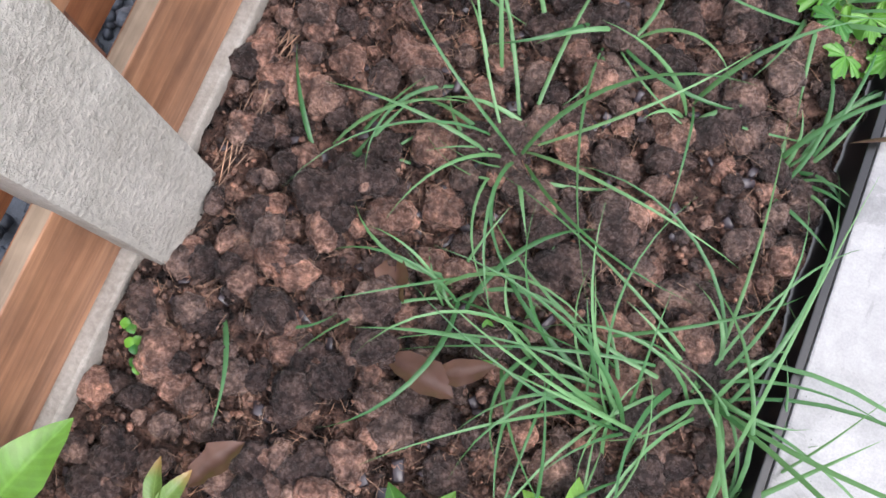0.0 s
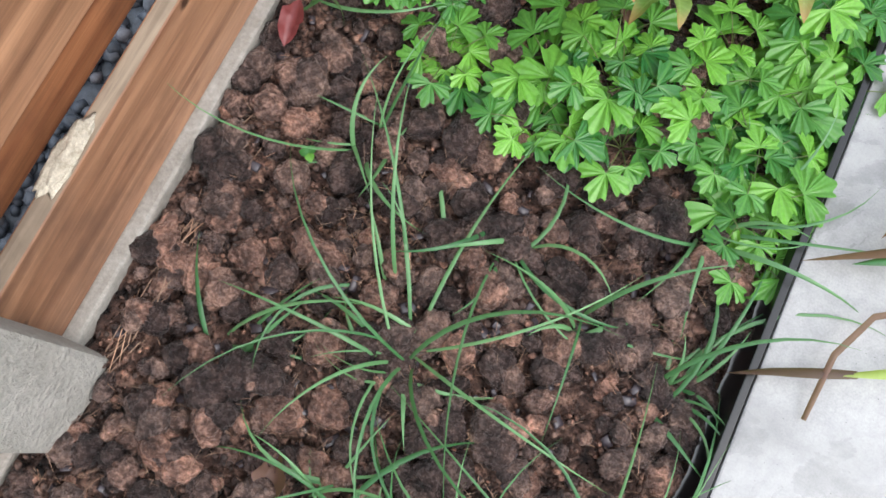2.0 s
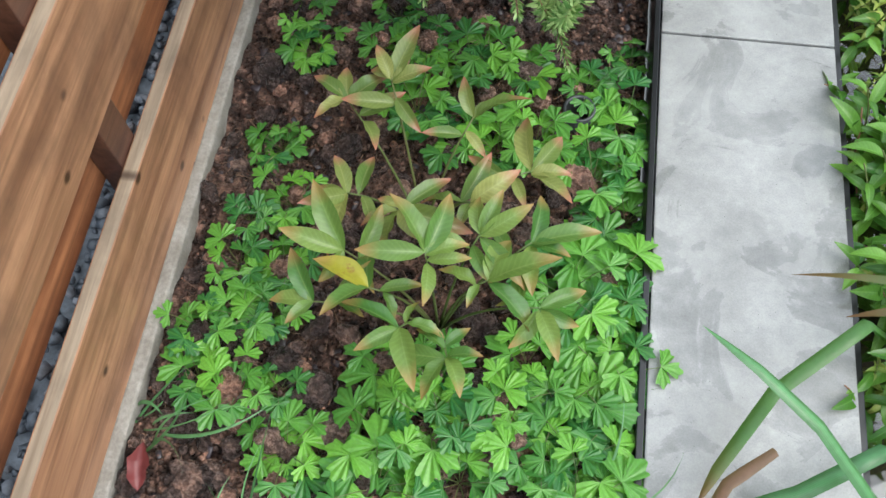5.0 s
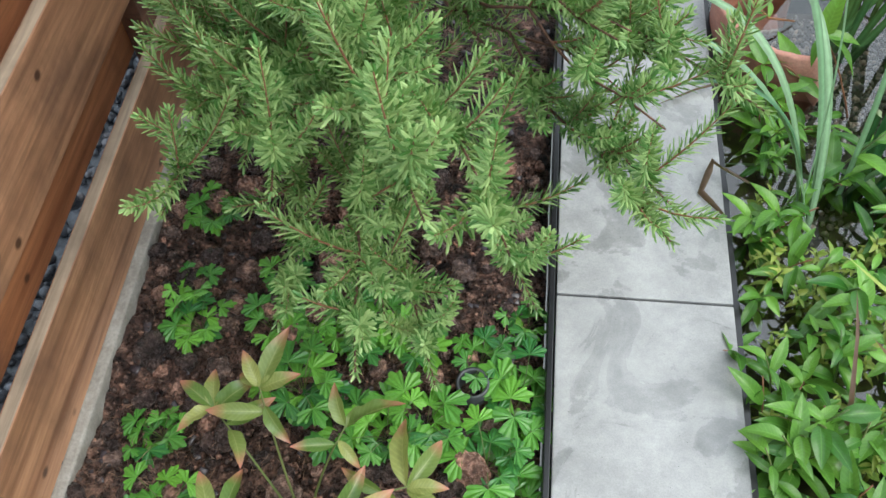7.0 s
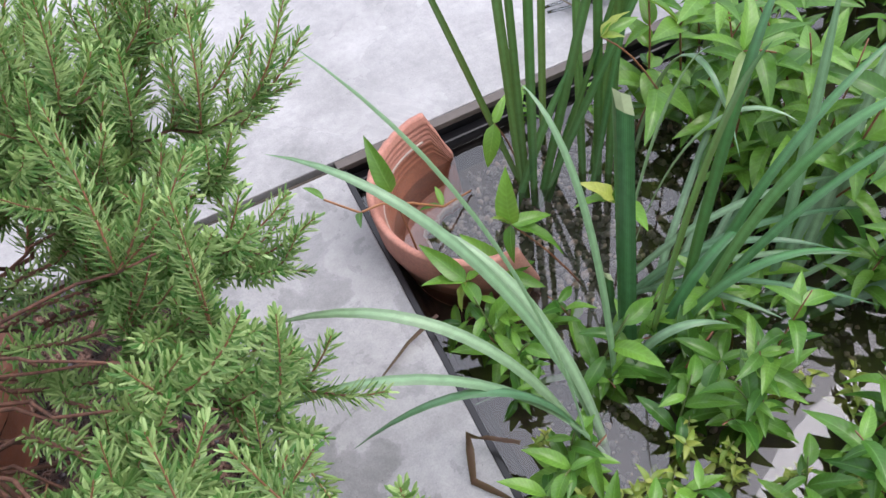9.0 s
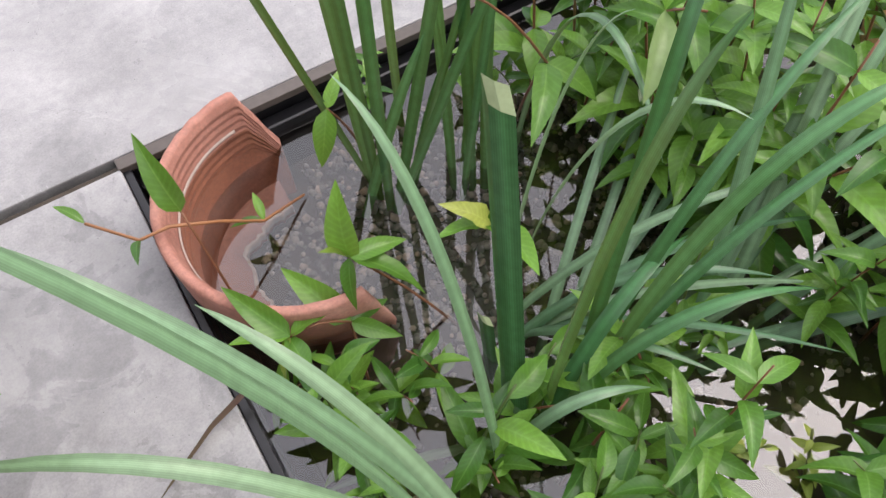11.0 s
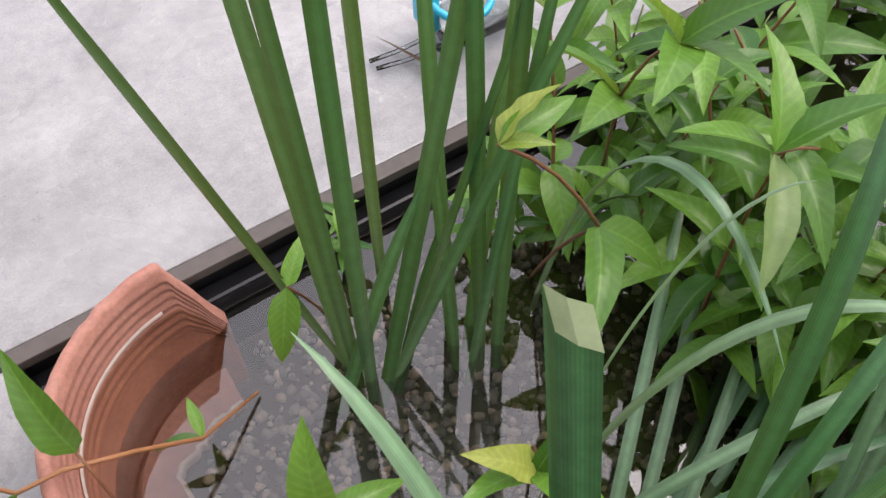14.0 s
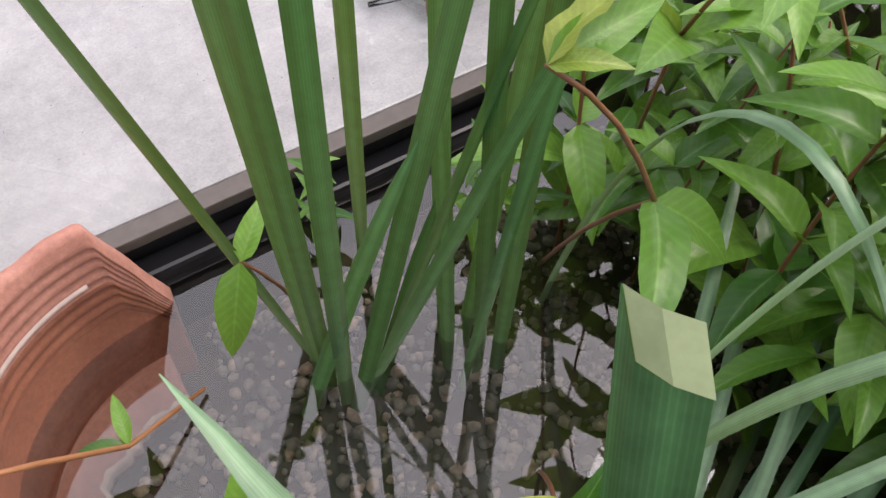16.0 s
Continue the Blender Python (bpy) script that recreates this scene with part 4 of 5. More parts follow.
    def in_gap(p):
        for g0, g1, wide in gaps:
            u = max(0.0, min(1.0, (p - g0).dot(g1 - g0) / (g1 - g0).length_squared))
            if (p - g0.lerp(g1, u)).length < wide:
                return True
        return False

    shoots = [q for q in shoots if not in_gap(q[len(q) // 2])]
    verts, faces, twigs = [], [], bmesh.new()
    for q in shoots:
        tube(twigs, q, [0.0022 * (1 - 0.6 * i / (len(q) - 1)) for i in range(len(q))], 4, False)
        total = sum((b - a).length for a, b in zip(q, q[1:]))
        n, spin = int(total * 500), r.uniform(0, 6)
        for k in range(n):
            s = (k + 0.5) / n * (len(q) - 1)
            i = min(int(s), len(q) - 2)
            p = q[i].lerp(q[i + 1], s - i)
            d = (q[i + 1] - q[i]).normalized()
            u = d.orthogonal().normalized()
            th = spin + k * 2.4
            side = u * math.cos(th) + d.cross(u) * math.sin(th)
            f = s / (len(q) - 1)
            up = (d * (0.45 + 0.9 * f ** 2) + side + Vector((0, 0, 0.15))).normalized()
            ln = r.uniform(0.024, 0.038) * (1.0 - 0.5 * max(0, f - 0.75) / 0.25)
            w = d.cross(side).normalized() * r.uniform(0.0018, 0.0025)
            lift = up.cross(w).normalized() * 0.0009
            b = len(verts)
            c, e = p + up * ln * 0.35, p + up * ln * 0.86 + d * ln * 0.05
            verts += [p, c + w, e + w * 0.9, p + up * ln + d * ln * 0.08, e - w * 0.9, c - w, c + lift, e + lift]
            faces += [(b, b + 1, b + 6), (b, b + 6, b + 5), (b + 1, b + 2, b + 7, b + 6), (b + 6, b + 7, b + 4, b + 5), (b + 2, b + 3, b + 7), (b + 7, b + 3, b + 4)]
    me = bpy.data.meshes.new("needles")
    me.from_pydata([tuple(v) for v in verts], [], faces)
    me.materials.append(M_NEEDLE)
    nd = part("needles", me, M_NEEDLE, ob, "narrow grey-green needle leaves")
    nd["kind"] = "stuff"
    tw = part("twigwork", twigs, M_TWIG, ob, "thin reddish twigs")
    tw["kind"] = "stuff"


rosemary()


# ---- iris clumps ----
def iris(x, y, leaves, mat, seed, label, width=0.024, group="irises in the pond"):
    """leaves: (dx, dy, head, e0, e1, length)."""
    r = random.Random(seed)
    ob = thing("iris_clump", x, y, WATER_Z, label, "iris", group)
    for dx, dy, h, e0, e1, ln in leaves:
        bm = bmesh.new()
        b0 = Vector((dx, dy, -0.09))
        pts = arc(b0, h, e0, e1, ln, 14, r.uniform(-8, 8))
        sd = r.uniform(-50, 50)
        side = Vector((math.cos(radians(h + sd)), -math.sin(radians(h + sd)), 0))
        ribbon(bm, pts, width * r.uniform(0.85, 1.15), side, 0.16, 5.0, 0.75, False, r.uniform(-15, 15))
        part("leaf", bm, mat, ob)
    return ob


def upright_iris(x, y, leaves, mat, seed, label, width):
    """Stiff leaves from the water: (foot x, y, point passed x, y, z, length)."""
    r = random.Random(seed)
    ob = thing("iris_clump", x, y, WATER_Z, label, "iris", "irises in the pond")
    for fx, fy, px, py, pz, ln in leaves:
        foot = Vector((fx - x, fy - y, 0))
        d = (Vector((px - x, py - y, pz - WATER_Z)) - foot).normalized()
        sag = Vector((d.x, d.y, 0)) * r.uniform(0.05, 0.12) + Vector((r.uniform(-0.015, 0.015), r.uniform(-0.015, 0.015), 0))
        pts = [foot + d * (ln * q - 0.07) + sag * max(0.0, q - 0.45) ** 2 for q in [i / 14 for i in range(15)]]
        a = radians(r.uniform(-35, 35) + 25)
        bm = bmesh.new()
        ribbon(bm, pts, width * r.uniform(0.85, 1.12), Vector((math.cos(a), -math.sin(a), 0)), 0.15, 6.0, 0.8, False, r.uniform(-12, 12))
        part("leaf", bm, mat, ob)


upright_iris(1.75, 2.21, [(1.710, 2.265, 1.589, 2.300, 0.48, 0.86), (1.714, 2.250, 1.686, 2.232, 0.486, 1.0), (1.720, 2.240, 1.688, 2.184, 0.517, 1.04), (1.728, 2.214, 1.724, 2.180, 0.52, 1.04), (1.835, 2.365, 1.787, 2.250, 0.43, 1.0), (1.697, 2.221, 1.800, 2.200, 0.28, 0.46), (1.747, 2.202, 1.850, 2.190, 0.445, 0.98), (1.775, 2.210, 1.890, 2.158, 0.45, 0.95), (1.760, 2.200, 1.880, 2.130, 0.38, 0.85), (1.882, 2.173, 1.869, 2.171, 0.45, 0.92), (1.903, 2.162, 1.902, 2.150, 0.45, 0.88), (1.853, 2.196, 1.845, 2.210, 0.36, 0.48), (1.870, 2.230, 1.862, 2.245, 0.45, 0.8), (1.780, 2.210, 1.840, 2.215, 0.15, 0.34), (1.89, 2.21, 1.93, 2.20, 0.4, 0.8), (1.86, 2.16, 1.90, 2.13, 0.42, 0.85)], M_IRIS, 5, "dense clump of upright dark green iris leaves in water", 0.0205)


def bent_iris(x, y, tips, mat, seed, label, width):
    """Leaves that bend from the base to the given tips (x, y, z, rise of the bend)."""
    r = random.Random(seed)
    ob = thing("iris_clump", x, y, WATER_Z, label, "iris", "irises in the pond")
    for tx, ty, tz, rise in tips:
        a = Vector((r.uniform(-0.02, 0.03), r.uniform(-0.02, 0.03), -0.06))
        tip = Vector((tx - x, ty - y, tz - WATER_Z))
        mid = Vector((tip.x * 0.30, tip.y * 0.30, tip.z + rise))
        pts = [a.lerp(mid, q).lerp(mid.lerp(tip, q), q) for q in [i / 16 for i in range(17)]]
        bm = bmesh.new()
        h = Vector((tip.y, -tip.x, 0.0)).normalized()
        ribbon(bm, pts, width * r.uniform(0.85, 1.15), h, 0.16, 5.0, 0.8, False, r.uniform(-25, 25))
        part("leaf", bm, mat, ob)


bent_iris(1.53, 1.56, [(1.17, 1.93, 0.68, 0.05), (1.228, 1.688, 1.05, -0.30), (1.10, 1.63, 0.30, 0.26), (0.90, 1.70, 0.40, 0.26), (1.05, 1.85, 0.40, 0.24), (1.36, 1.84, 0.48, 0.02)], M_IRISPALE, 6, "pale grey-green arching iris leaves in the pond", 0.021)
bent_iris(1.63, 1.68, [(1.569, 1.905, 0.63, -0.02), (1.85, 1.63, 0.06, 0.14)], M_IRISPALE, 41, "green iris leaves rising beside the cut stem", 0.021)
bent_iris(1.715, 1.69, [(1.815, 1.66, 0.78, -0.10), (2.10, 1.60, 0.16, 0.20), (2.02, 1.78, 0.12, 0.16)], M_IRIS, 17, "broad dark green iris leaves leaning over the pond", 0.023)
bent_iris(1.82, 1.94, [(1.875, 1.835, 0.607, -0.05), (1.99, 1.735, 0.46, 0.10)], M_IRISPALE, 18, "slender blue-green iris leaves leaning over the water", 0.017)
bent_iris(1.80, 1.72, [(2.057, 1.907, 0.62, 0.0), (2.36, 1.86, 0.40, 0.03), (2.45, 1.70, 0.30, 0.06), (2.19, 1.66, 0.50, 0.05)], M_IRIS, 16, "long dark green iris leaves leaning across the pond", 0.022)
iris(2.02, 1.70, [(0.0, 0.0, 40, 80, 66, 0.80), (0.05, 0.0, 58, 70, 45, 0.75), (-0.02, 0.0, 65, 62, 20, 0.80), (0.0, 0.03, 80, 55, 0, 0.75), (0.03, -0.03, 95, 50, -10, 0.8), (0.0, -0.04, 110, 45, -20, 0.7), (0.06, 0.02, 72, 65, 30, 0.8)], M_IRISPALE, 7, "large leaning grey-green iris leaves in the pond", 0.027)
iris(1.74, 1.72, [(0.0, 0.0, 62, 34, -5, 0.80), (0.02, 0.02, 80, 28, -10, 0.80), (0.0, 0.05, 50, 38, 5, 0.72), (0.03, 0.0, 95, 28, -12, 0.76), (0.0, -0.03, -70, 34, -25, 0.42), (0.0, 0.03, 72, 24, -8, 0.7), (0.02, 0.04, 56, 30, 0, 0.85), (0.04, 0.02, 86, 22, -6, 0.7), (0.03, 0.06, 68, 30, -4, 0.75), (0.05, 0.05, 60, 20, -4, 0.6), (0.0, 0.02, 105, 26, -10, 0.6)], M_IRISPALE, 8, "flat-lying grey-green iris leaves over the water", 0.018)
bent_iris(1.75, 1.86, [(2.265, 1.700, 0.08, 0.12), (2.198, 1.611, 0.06, 0.09), (2.126, 1.527, 0.05, 0.08), (2.10, 1.66, 0.10, 0.13), (2.28, 1.76, 0.12, 0.13), (1.96, 1.60, 0.03, 0.07)], M_IRISPALE, 28, "grey-green iris leaves bowed low over the pond weeds", 0.019)
M_IRISTIP = leafy("iris_leaf_brown_tip", (0.05, 0.15, 0.035), (0.10, 0.20, 0.04), 0.3, (0.16, 0.06, 0.035), 0.2)
bent_iris(1.62, 0.62, [(1.184, 0.683, 0.08, 0.20), (1.27, 0.60, 0.10, 0.18), (1.45, 1.05, 0.35, 0.1), (1.30, 0.55, 0.20, 0.24)], M_IRISTIP, 9, "green iris leaves with brown tips arching over the slabs", 0.030)


def dry_leaf(points, width, label, mat=None, twist=60):
    ob = thing("withered_iris_leaf", *points[0], label, "leaf", "withered leaves on the slabs")
    o = Vector(points[0])
    pts = []
    for a, b in zip(points, points[1:]):
        pts += [Vector(a).lerp(Vector(b), q) - o for q in (0, 0.33, 0.66)]
    pts.append(Vector(points[-1]) - o)
    bm = bmesh.new()
    d = pts[-1] - pts[0]
    ribbon(bm, pts, width, Vector((d.y, -d.x, 0.01)).normalized(), 0.3, 6.0, 0.7, False, twist)
    part("blade", bm, mat or M_DRY, ob)


GREENBLADE = "green iris leaf leaning over the slabs"
dry_leaf([(1.42, 0.40, -0.05), (1.32, 0.36, 0.10), (1.19, 0.28, 0.06), (1.09, 0.24, 0.045), (1.0, 0.19, 0.03)], 0.030, GREENBLADE, M_IRIS, 10)
dry_leaf([(1.42, 0.62, -0.05), (1.28, 0.56, 0.17), (1.13, 0.43, 0.13), (1.05, 0.30, 0.07), (1.02, 0.24, 0.05)], 0.026, "yellowing iris leaf with a withered end", M_IRISTIP, 15)
dry_leaf([(1.40, 0.17, -0.06), (1.27, 0.26, 0.16), (1.161, 0.344, 0.25), (1.06, 0.41, 0.29), (0.969, 0.47, 0.30)], 0.025, "green iris leaf arching high over the wet slabs", M_IRIS, 15)
dry_leaf([(1.15, 0.345, 0.07), (1.07, 0.28, 0.06), (1.04, 0.225, 0.045), (0.93, 0.165, 0.02)], 0.024, "shrivelled red-brown leaf end on the wet slabs")
dry_leaf([(1.42, 0.20, -0.05), (1.33, 0.16, 0.06), (1.23, 0.11, 0.05), (1.12, 0.06, 0.045), (1.03, 0.015, 0.04)], 0.022, "yellow-green iris leaf over the slabs", M_PONDY, 10)
dry_leaf([(1.06, 0.03, 0.04), (1.0, 0.005, 0.035), (0.95, -0.015, 0.02), (0.89, -0.045, 0.012)], 0.017, "withered grey-brown leaf end on the slabs")
dry_leaf([(1.02, -0.06, 0.012), (1.015, 0.04, 0.05), (1.05, 0.12, 0.05), (1.10, 0.155, 0.04), (1.12, 0.13, 0.03), (1.135, 0.075, 0.02)], 0.011, "thin bent withered brown leaf on the slabs")
dry_leaf([(1.38, 1.62, 0.03), (1.30, 1.68, 0.03), (1.27, 1.60, 0.012), (1.33, 1.52, 0.012)], 0.018, "folded orange-brown withered leaf on the slabs")
dry_leaf([(1.75, 0.95, -0.09), (1.68, 0.98, 0.20), (1.612, 1.025, 0.30), (1.52, 1.12, 0.34), (1.43, 1.214, 0.35)], 0.018, "yellow-green iris leaf arching over the pond weeds", M_PONDY, 20)
dry_leaf([(1.53, 0.98, -0.09), (1.501, 1.049, 0.10), (1.503, 1.15, 0.17), (1.505, 1.237, 0.20)], 0.014, "withered red-brown iris leaf above the pond weeds")
dry_leaf([(2.08, 2.60, 0.012), (2.09, 2.62, 0.02), (2.06, 2.74, 0.012)], 0.012, "dark withered leaf on the pale paving")
dry_leaf([(1.36, 1.95, 0.03), (1.28, 1.93, 0.012), (1.16, 1.86, 0.010)], 0.012, "dull withered leaf on the slabs")


def cut_iris(x, y, h, tilt, length, width):
    ob = thing("cut_iris_leaf", x, y, WATER_Z, "thick dark green iris stem cut off straight with a pale end", "iris")
    bm = bmesh.new()
    pts = arc((0, 0, -0.08), h, tilt, tilt - 4, length, 8)
    rows = ribbon(bm, pts, width, Vector((0.5, -0.86, 0)), 0.10, 5, 0.9, True)
    back = [[bm.verts.new(v.co + Vector((0.0, 0.012, 0.0))) for v in row] for row in rows]
    for a, b in zip(back, back[1:]):
        for k in range(2):
            bm.faces.new((a[k + 1], a[k], b[k], b[k + 1]))
    for a, b, c, d in zip(rows, rows[1:], back, back[1:]):
        bm.faces.new((a[0], b[0], d[0], c[0]))
        bm.faces.new((b[2], a[2], c[2], d[2]))
    for k, v in enumerate(rows[-1]):
        v.co = v.co.lerp(rows[-2][k].co, 0.34 + 0.05 * k)
        back[-1][k].co = back[-1][k].co.lerp(back[-2][k].co, 0.05 * k)
    end = [v.co + Vector((0, -0.001, 0.001)) for v in rows[-1]] + [v.co + Vector((0, -0.001, 0.001)) for v in back[-1][::-1]]
    part("stem", bm, M_IRIS, ob, "", False)
    bm = bmesh.new()
    top = [bm.verts.new(c) for c in end]
    bm.faces.new(top)
    part("cut_end", bm, M_CUT, ob, "pale cut end", False)


cut_iris(1.672, 1.69, 21, 75, 0.71, 0.034)
cut_iris(1.71, 1.82, 0, 84, 0.20, 0.02)


# ---- leafy pond plants ----
POND = [leaf_mesh("pond_leaf", M_POND, 0.135, 0.046, 0.25, 0.22), leaf_mesh("pond_leaf", M_POND, 0.110, 0.042, 0.4, 0.28), leaf_mesh("pond_leaf", M_POND, 0.155, 0.050, 0.3, 0.18)]
SMALL = [leaf_mesh("small_leaf", M_PONDY, 0.042, 0.014, 0.3, 0.25, 0.4, 3, 6), leaf_mesh("small_leaf", M_PONDY, 0.034, 0.013, 0.15, 0.25, 0.4, 3, 6)]
OVAL = [leaf_mesh("oval_leaf", M_POND, 0.12, 0.036, 0.2, 0.2, 0.5), leaf_mesh("oval_leaf", M_POND, 0.10, 0.030, 0.35, 0.2, 0.5), leaf_mesh("oval_leaf", M_POND, 0.085, 0.036, 0.3, 0.2, 0.5)]


def pond_plant(seed, height, n, kinds, lean, label, group, spread=1.0):
    r = random.Random(seed)
    ob = thing("pond_plant", 0, 0, 0, label, "plant", group)
    bm = bmesh.new()
    pts = arc((0, 0, -0.06), 0, 88, 88 - lean, height + 0.06, 10, r.uniform(-30, 30))
    tube(bm, pts, [0.003 * (1 - 0.5 * i / 10) for i in range(11)], 5)
    part("stem", bm, M_REDSTEM if seed % 2 else M_STEM, ob)
    for k in range(n):
        s = 0.2 + 0.8 * (k + 0.7) / n
        p = pts[min(10, int(s * 10))]
        put_leaf("leaf", r.choice(kinds), ob, p, k * 137.5 + r.uniform(-25, 25), r.uniform(-25, 45) * spread, r.uniform(-25, 25), r.uniform(0.6, 1.15) * (1.15 - 0.45 * s))
    return ob


LUSH = "lush pond plant with pointed bright green leaves"
EDGE = "small yellow-green plant at the pond edge"
lush = [pond_plant(1, 0.34, 13, POND, 25, LUSH, "lush pond plants"), pond_plant(2, 0.26, 11, POND, 40, LUSH, "lush pond plants"), pond_plant(3, 0.42, 14, POND, 20, LUSH, "lush pond plants"), pond_plant(4, 0.18, 9, OVAL, 50, LUSH, "lush pond plants")]
edge = [pond_plant(6, 0.10, 16, SMALL, 20, EDGE, "pond edge plants"), pond_plant(8, 0.07, 14, SMALL, 30, EDGE, "pond edge plants")]
low = [pond_plant(5, 0.12, 8, OVAL, 50, "low pond plant with glossy lance-shaped leaves on the water", "low pond plants"), pond_plant(10, 0.16, 9, OVAL, 35, "low pond plant with glossy lance-shaped leaves on the water", "low pond plants")]
used = set()


def plant_at(kinds, i, x, y, size, turn=None):
    k = kinds[i % len(kinds)]
    m = pose(x, y, WATER_Z, rnd.uniform(-8, 8), rnd.uniform(-8, 8), rnd.uniform(0, 360) if turn is None else turn) @ Matrix.Scale(size, 4)
    if k.name not in used:
        used.add(k.name)
        k.matrix_basis = m
    else:
        copy_thing(k, m).scale = m.to_scale()


count = 0
while count < 96:
    x, y = rnd.uniform(1.98, 2.95), rnd.uniform(1.15, 2.42)
    if x < 2.16 and y < 1.95 or x < 2.06 or (x > 2.65 and 1.75 < y < 2.15):
        continue
    plant_at(lush, count, x, y, rnd.uniform(0.85, 1.3))
    count += 1
for i, (x, y) in enumerate([(1.42, 1.40), (1.46, 1.50), (1.52, 1.33), (1.60, 1.46), (1.66, 1.30), (1.46, 1.42), (1.56, 1.40), (1.72, 1.42), (1.80, 1.36), (1.93, 1.52), (1.62, 1.22), (1.75, 1.25), (1.50, 1.20), (2.0, 1.42), (1.9, 1.3)]):
    plant_at(edge, i, x, y, rnd.uniform(0.9, 1.4))
for i, (x, y) in enumerate([(1.48, 1.17), (1.62, 1.07), (1.55, 0.99), (1.44, 0.95), (1.57, 0.88), (1.47, 1.56), (1.71, 1.61), (1.53, 0.72), (1.48, 0.85), (1.50, 0.62), (1.46, 1.06), (1.60, 0.78), (1.70, 0.95), (1.72, 1.15), (1.45, 0.5), (1.6, 0.45), (1.8, 1.5), (1.85, 1.62), (1.66, 1.74), (1.58, 1.7), (1.78, 1.08), (1.45, 0.75), (1.9, 1.2), (1.55, 0.30), (1.85, 0.9), (1.7, 0.6)]):
    plant_at(low, i, x, y, rnd.uniform(0.9, 1.35))
    plant_at(low, i + 1, x + rnd.uniform(-0.07, 0.09), y + rnd.uniform(-0.07, 0.07), rnd.uniform(0.7, 1.2))
for i in range(34):
    plant_at(low if i % 2 else edge, i, rnd.uniform(1.38, 1.95), rnd.uniform(0.25, 1.62), rnd.uniform(0.75, 1.25))
for i in range(22):
    plant_at(edge if i % 2 == 0 else low, i, rnd.uniform(1.37, 1.72), rnd.uniform(0.9, 1.62), rnd.uniform(0.8, 1.3))
# a fringe hanging over the edge of the slabs
for i in range(22):
    plant_at(edge if i % 3 == 0 else low, i // 3 + i, rnd.uniform(1.345, 1.43), 0.35 + 1.3 * (i + rnd.random()) / 22, rnd.uniform(0.75, 1.15))
for i in range(24):
    plant_at(lush, i, rnd.uniform(1.80, 2.35), rnd.uniform(1.05, 1.62), rnd.uniform(0.55, 0.95))
for i, (x, y, size) in enumerate([(1.96, 2.32, 0.5), (1.80, 2.41, 0.4), (2.05, 2.28, 0.6), (1.50, 1.86, 0.4), (1.42, 1.74, 0.45)]):
    plant_at(lush, i + 1, x, y, size)

for i, (x, y) in enumerate([(1.39, 2.00), (1.45, 1.95), (1.54, 1.92), (1.9, 1.73), (1.8, 1.72), (1.99, 1.72), (1.46, 1.9), (1.46, 1.83), (1.63, 1.90), (1.44, 1.8)]):
    plant_at(low, i, x, y - (0.05 if y > 1.88 else 0), rnd.uniform(0.7, 0.95) if y > 1.85 else rnd.uniform(0.9, 1.2))
    if y < 1.85:
        plant_at(lush, i, x + 0.03, y - 0.03, rnd.uniform(0.35, 0.45))


def aim_leaf(me, parent, a, b, roll=0.0):
    """A leaf from a to b, both in the parent's space."""
    d = b - a
    d = d.normalized() * min(d.length, 0.135)
    q = d.to_track_quat("Y", "Z")
    ob = new("leaf", me)
    ob.parent = parent
    ob.matrix_basis = Matrix.Translation(a) @ q.to_matrix().to_4x4() @ Matrix.Rotation(radians(roll), 4, "Y") @ Matrix.Scale(d.length / 0.14, 4)


BIG = [leaf_mesh("big_leaf", M_POND, 0.14, 0.050, 0.10, 0.16), leaf_mesh("big_leaf", M_POND, 0.14, 0.044, 0.18, 0.2, 0.4, 5, 9, 0.06)]
PALE = leaf_mesh("pale_leaf", leafy("pale_green_leaf", (0.16, 0.27, 0.09), (0.34, 0.44, 0.17), 0.35), 0.14, 0.036, 0.2, 0.25, 0.45, 5, 9, 0.05)
YEL = leaf_mesh("yellow_leaf", M_PONDY, 0.14, 0.048, 0.2, 0.2, 0.4, 5, 9, 0.10)


def hero_plant(base, knots, label):
    """knots: (x, y, z, list of leaf tips (x, y, z, kind)); a stalk runs from the base through the knots."""
    ob = thing("water_weed", base[0], base[1], WATER_Z - 0.03, label, "plant", "broad-leaved water weeds")
    o = Vector((base[0], base[1], WATER_Z - 0.03))
    line = [Vector((0, 0, 0))] + [Vector(k[:3]) - o for k in knots]
    pts = []
    for a, b in zip(line, line[1:]):
        pts += [a.lerp(b, q) + Vector((0, 0, 0.02 * math.sin(math.pi * q))) for q in (0, 0.25, 0.5, 0.75)]
    pts.append(line[-1])
    bm = bmesh.new()
    tube(bm, pts, [0.0028 - 0.0012 * i / len(pts) for i in range(len(pts))], 6)
    part("stalk", bm, M_REDSTEM, ob)
    for x, y, z, leaves in knots:
        a = Vector((x, y, z)) - o
        for i, (tx, ty, tz, kind) in enumerate(leaves):
            aim_leaf(YEL if kind == 2 else PALE if kind == 3 else BIG[kind], ob, a, Vector((tx, ty, tz)) - o, (-20, 15, 30)[i % 3])


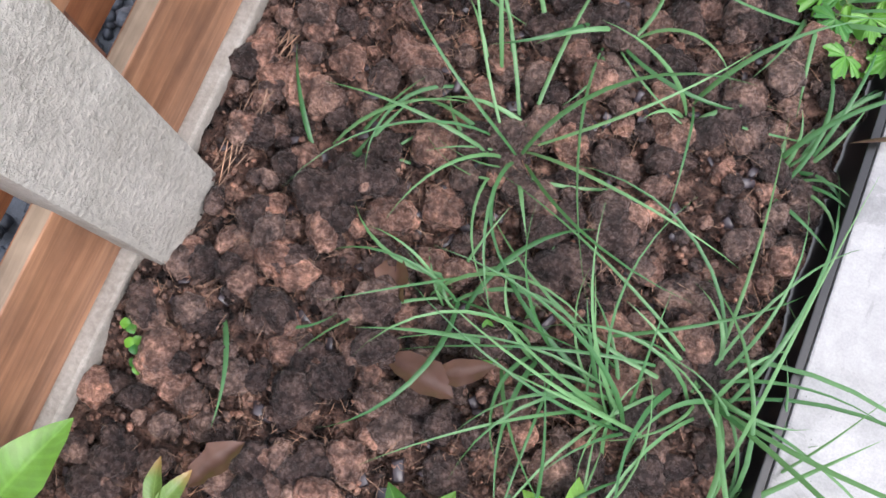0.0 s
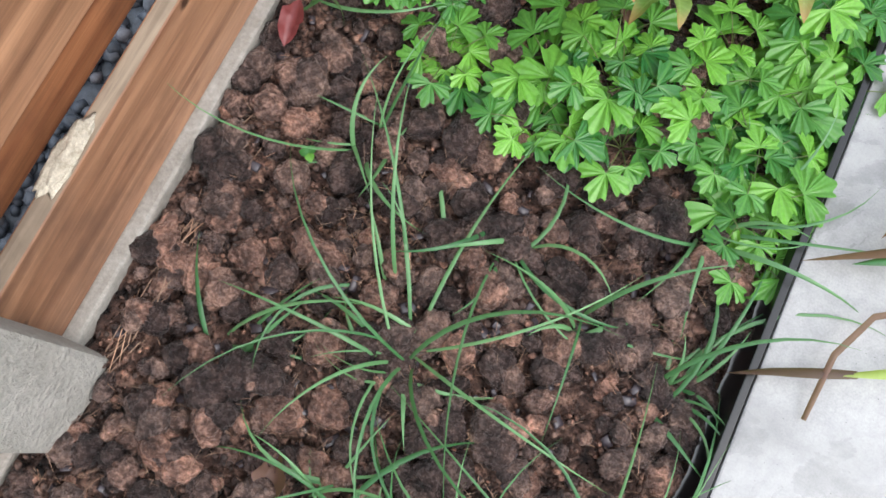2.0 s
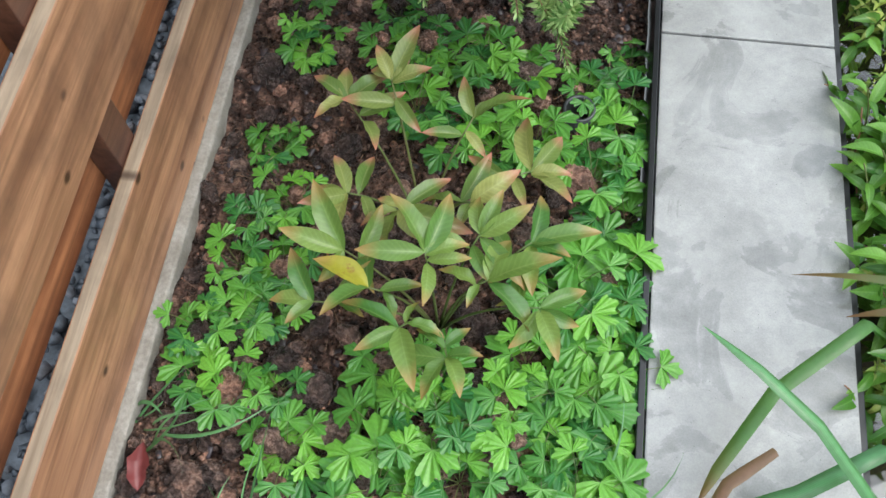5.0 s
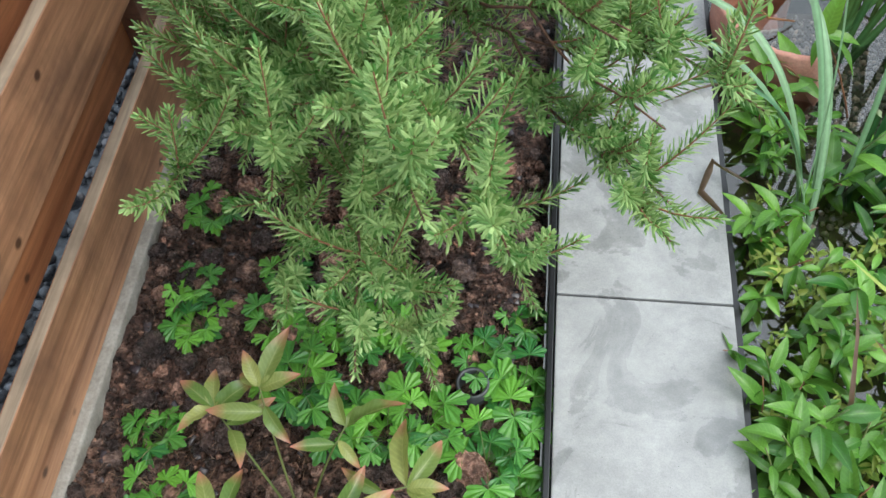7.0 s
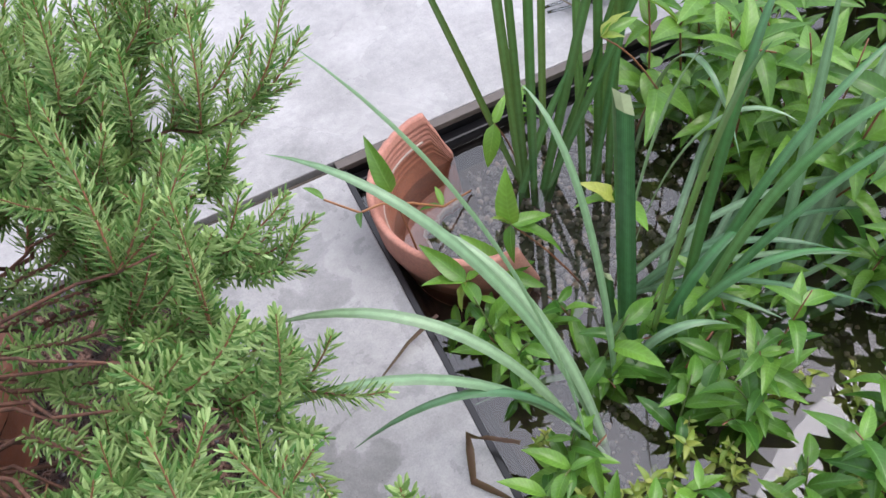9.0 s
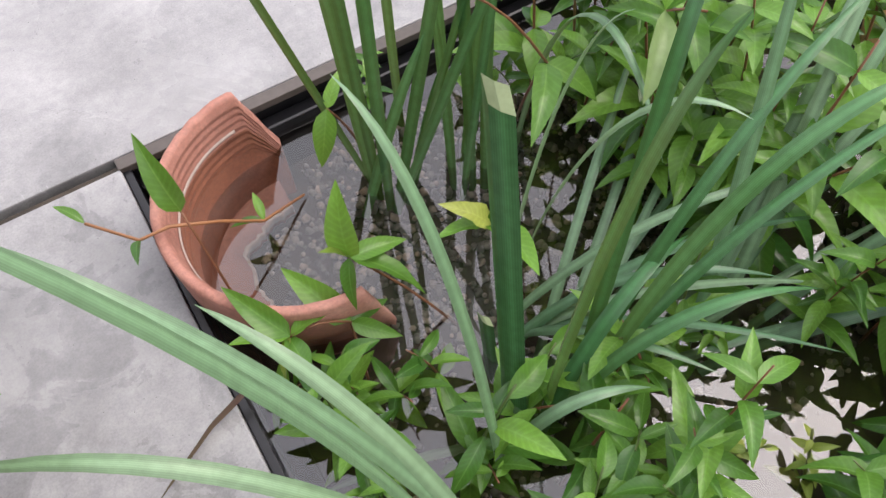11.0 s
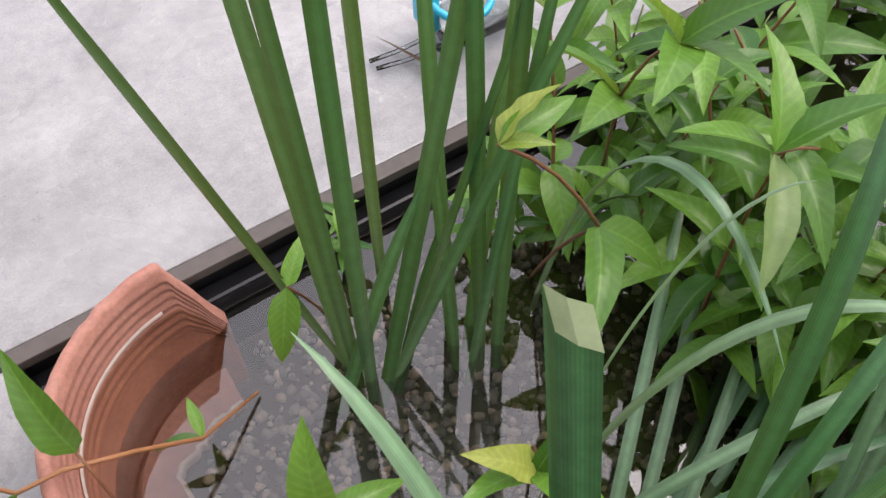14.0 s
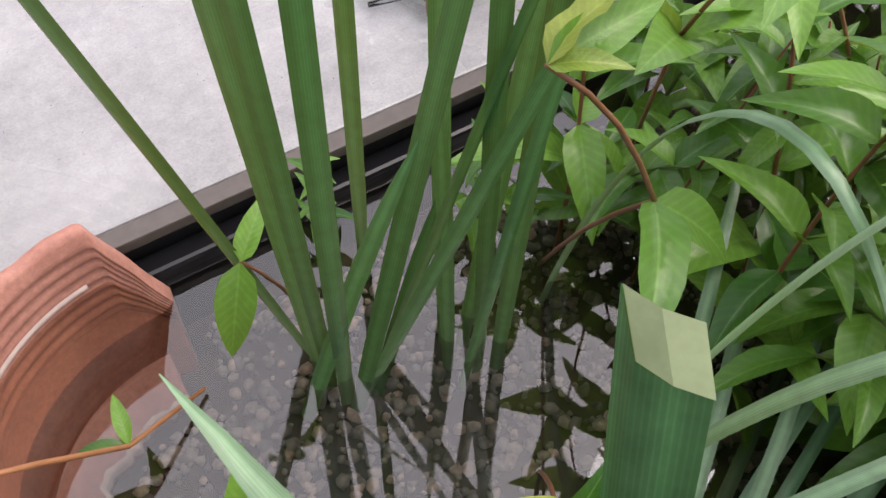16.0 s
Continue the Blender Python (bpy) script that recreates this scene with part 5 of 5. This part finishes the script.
WEED = "water weed with broad pointed bright green leaves"
hero_plant((1.70, 1.93), [(1.567, 1.998, 0.150, [(1.580, 2.035, 0.285, 0), (1.661, 1.991, 0.140, 1), (1.538, 1.942, 0.100, 0), (1.658, 1.922, 0.100, 1), (1.536, 2.004, 0.200, 2)])], WEED)
hero_plant((1.52, 1.90), [(1.533, 1.959, 0.040, [(1.460, 2.097, 0.118, 0), (1.607, 1.972, 0.030, 1), (1.592, 1.904, 0.020, 0)]), (1.441, 1.970, 0.070, [(1.385, 2.064, 0.130, 1), (1.356, 2.008, 0.080, 0), (1.399, 1.926, 0.050, 2), (1.526, 1.978, 0.080, 1)])], WEED)
hero_plant((1.86, 2.02), [(1.748, 1.898, 0.220, [(1.744, 1.736, 0.310, 0), (1.667, 1.904, 0.270, 1), (1.782, 1.902, 0.280, 1), (1.694, 1.916, 0.300, 2)])], WEED)
hero_plant((2.02, 2.24), [(1.934, 2.046, 0.300, [(1.844, 1.936, 0.300, 1), (2.008, 1.998, 0.220, 0)]), (1.79, 2.03, 0.52, [(1.844, 2.038, 0.555, 2), (1.821, 2.003, 0.53, 2), (1.866, 2.028, 0.535, 1)])], "water weed with a reddish stalk and yellowing leaves")
hero_plant((2.42, 2.12), [(2.241, 1.978, 0.250, [(2.124, 2.062, 0.340, 1), (2.292, 1.888, 0.320, 0)]), (2.06, 1.965, 0.40, [(1.965, 1.865, 0.385, 3), (1.982, 2.02, 0.44, 0), (2.129, 2.046, 0.47, 1), (2.165, 1.923, 0.46, 0)])], WEED)
hero_plant((2.20, 2.30), [(2.074, 2.176, 0.300, [(1.912, 2.088, 0.400, 0), (2.120, 2.094, 0.380, 1), (2.000, 2.254, 0.380, 0)]), (2.055, 2.097, 0.440, [(1.922, 1.994, 0.520, 1), (2.122, 2.034, 0.520, 0), (1.993, 2.169, 0.540, 1), (2.067, 1.991, 0.460, 0)])], WEED)
hero_plant((1.74, 2.31), [(1.665, 2.265, 0.150, [(1.620, 2.226, 0.060, 0), (1.715, 2.300, 0.190, 1)])], WEED)
hero_plant((1.40, 2.12), [(1.386, 2.205, 0.150, [(1.371, 2.275, 0.285, 1)])], WEED)
bent_iris(2.02, 2.22, [(1.976, 1.828, 0.28, 0.34)], M_IRISPALE, 31, "drooping pale iris leaf with water drops", 0.016)

# trailing runner across the broken pot
run = thing("trailing_runner", 1.30, 2.26, 0.10, "thin brown runner with small leaves trailing over the pot", "plant")
bm = bmesh.new()
line = [Vector((-0.05, 0.02, 0.03)), Vector((0.01, -0.036, 0.006)), Vector((0.06, -0.042, 0.012)), Vector((0.13, -0.036, -0.04)), Vector((0.20, -0.025, -0.112)), Vector((0.29, 0.022, -0.162))]
tube(bm, line, [0.0025, 0.0028, 0.003, 0.003, 0.003, 0.0025], 6)
part("stalk", bm, plain("runner_brown", (0.34, 0.15, 0.06), 0.45), run)
for p, h, z in ((line[0], -30, 30), (line[1], 200, 35), (line[4], 10, 30), (line[4], -70, 20)):
    put_leaf("leaf", OVAL[1], run, p, h, z, 10, 0.55)

# ---- rock, clear jug ----
bm = bmesh.new()
bmesh.ops.create_icosphere(bm, subdivisions=4, radius=1)
for v in bm.verts:
    v.co *= 1 + 0.16 * noise.noise(v.co * 1.7) + 0.05 * noise.noise(v.co * 6)
    v.co = Vector((v.co.x * 0.17, v.co.y * 0.13, v.co.z * 0.17))
rock = tagged(new("ochre_rock", mesh_of("ochre_rock", bm, M_ROCK)), "ochre-brown rock standing in the pond", "rock")
rock.location = (2.84, 1.96, -0.06)

jug = thing("clear_jug", 2.17, 2.66, 0.0, "clear plastic jug with cyan handle lying on the paving", "jug")
bm = bmesh.new()
lathe(bm, [(0.0005, 0.004, 0), (0.045, 0.002, 0), (0.055, 0.012, 0), (0.058, 0.15, 0), (0.05, 0.175, 0), (0.048, 0.175, 0), (0.055, 0.15, 0), (0.052, 0.014, 0), (0.0005, 0.008, 0)], 0, 360, 32)
bm.transform(Matrix.Translation((-0.05, 0.0, 0.058)) @ Matrix.Rotation(radians(90), 4, "Y"))
part("body", bm, M_CLEAR, jug)
bm = bmesh.new()
loop = [Vector((0.0 + 0.055 * math.cos(a), -0.02 + 0.05 * math.sin(a), 0.118 + 0.02 * math.sin(a))) for a in [i * math.tau / 20 for i in range(21)]]
tube(bm, loop, [0.0065] * 21, 8, False)
part("handle", bm, M_CYAN, jug, "cyan plastic handle loop")
bm = bmesh.new()
box(bm, -0.062, -0.040, -0.025, 0.03, 0.06, 0.13, 0.006)
part("lid", bm, M_CYAN, jug, "cyan plastic lid")
bm = bmesh.new()
pts = [Vector((-0.06, 0, 0.02)), Vector((-0.10, 0.01, 0.012)), Vector((-0.15, 0.02, 0.01))]
for s in (-0.014, 0.014):
    tube(bm, [p + Vector((0, s * (1.2 - 0.2 * i), 0)) for i, p in enumerate(pts)], [0.004, 0.004, 0.004], 6)
part("spout_tongue", bm, M_CLEAR, jug, "clear ridged plastic tongue")
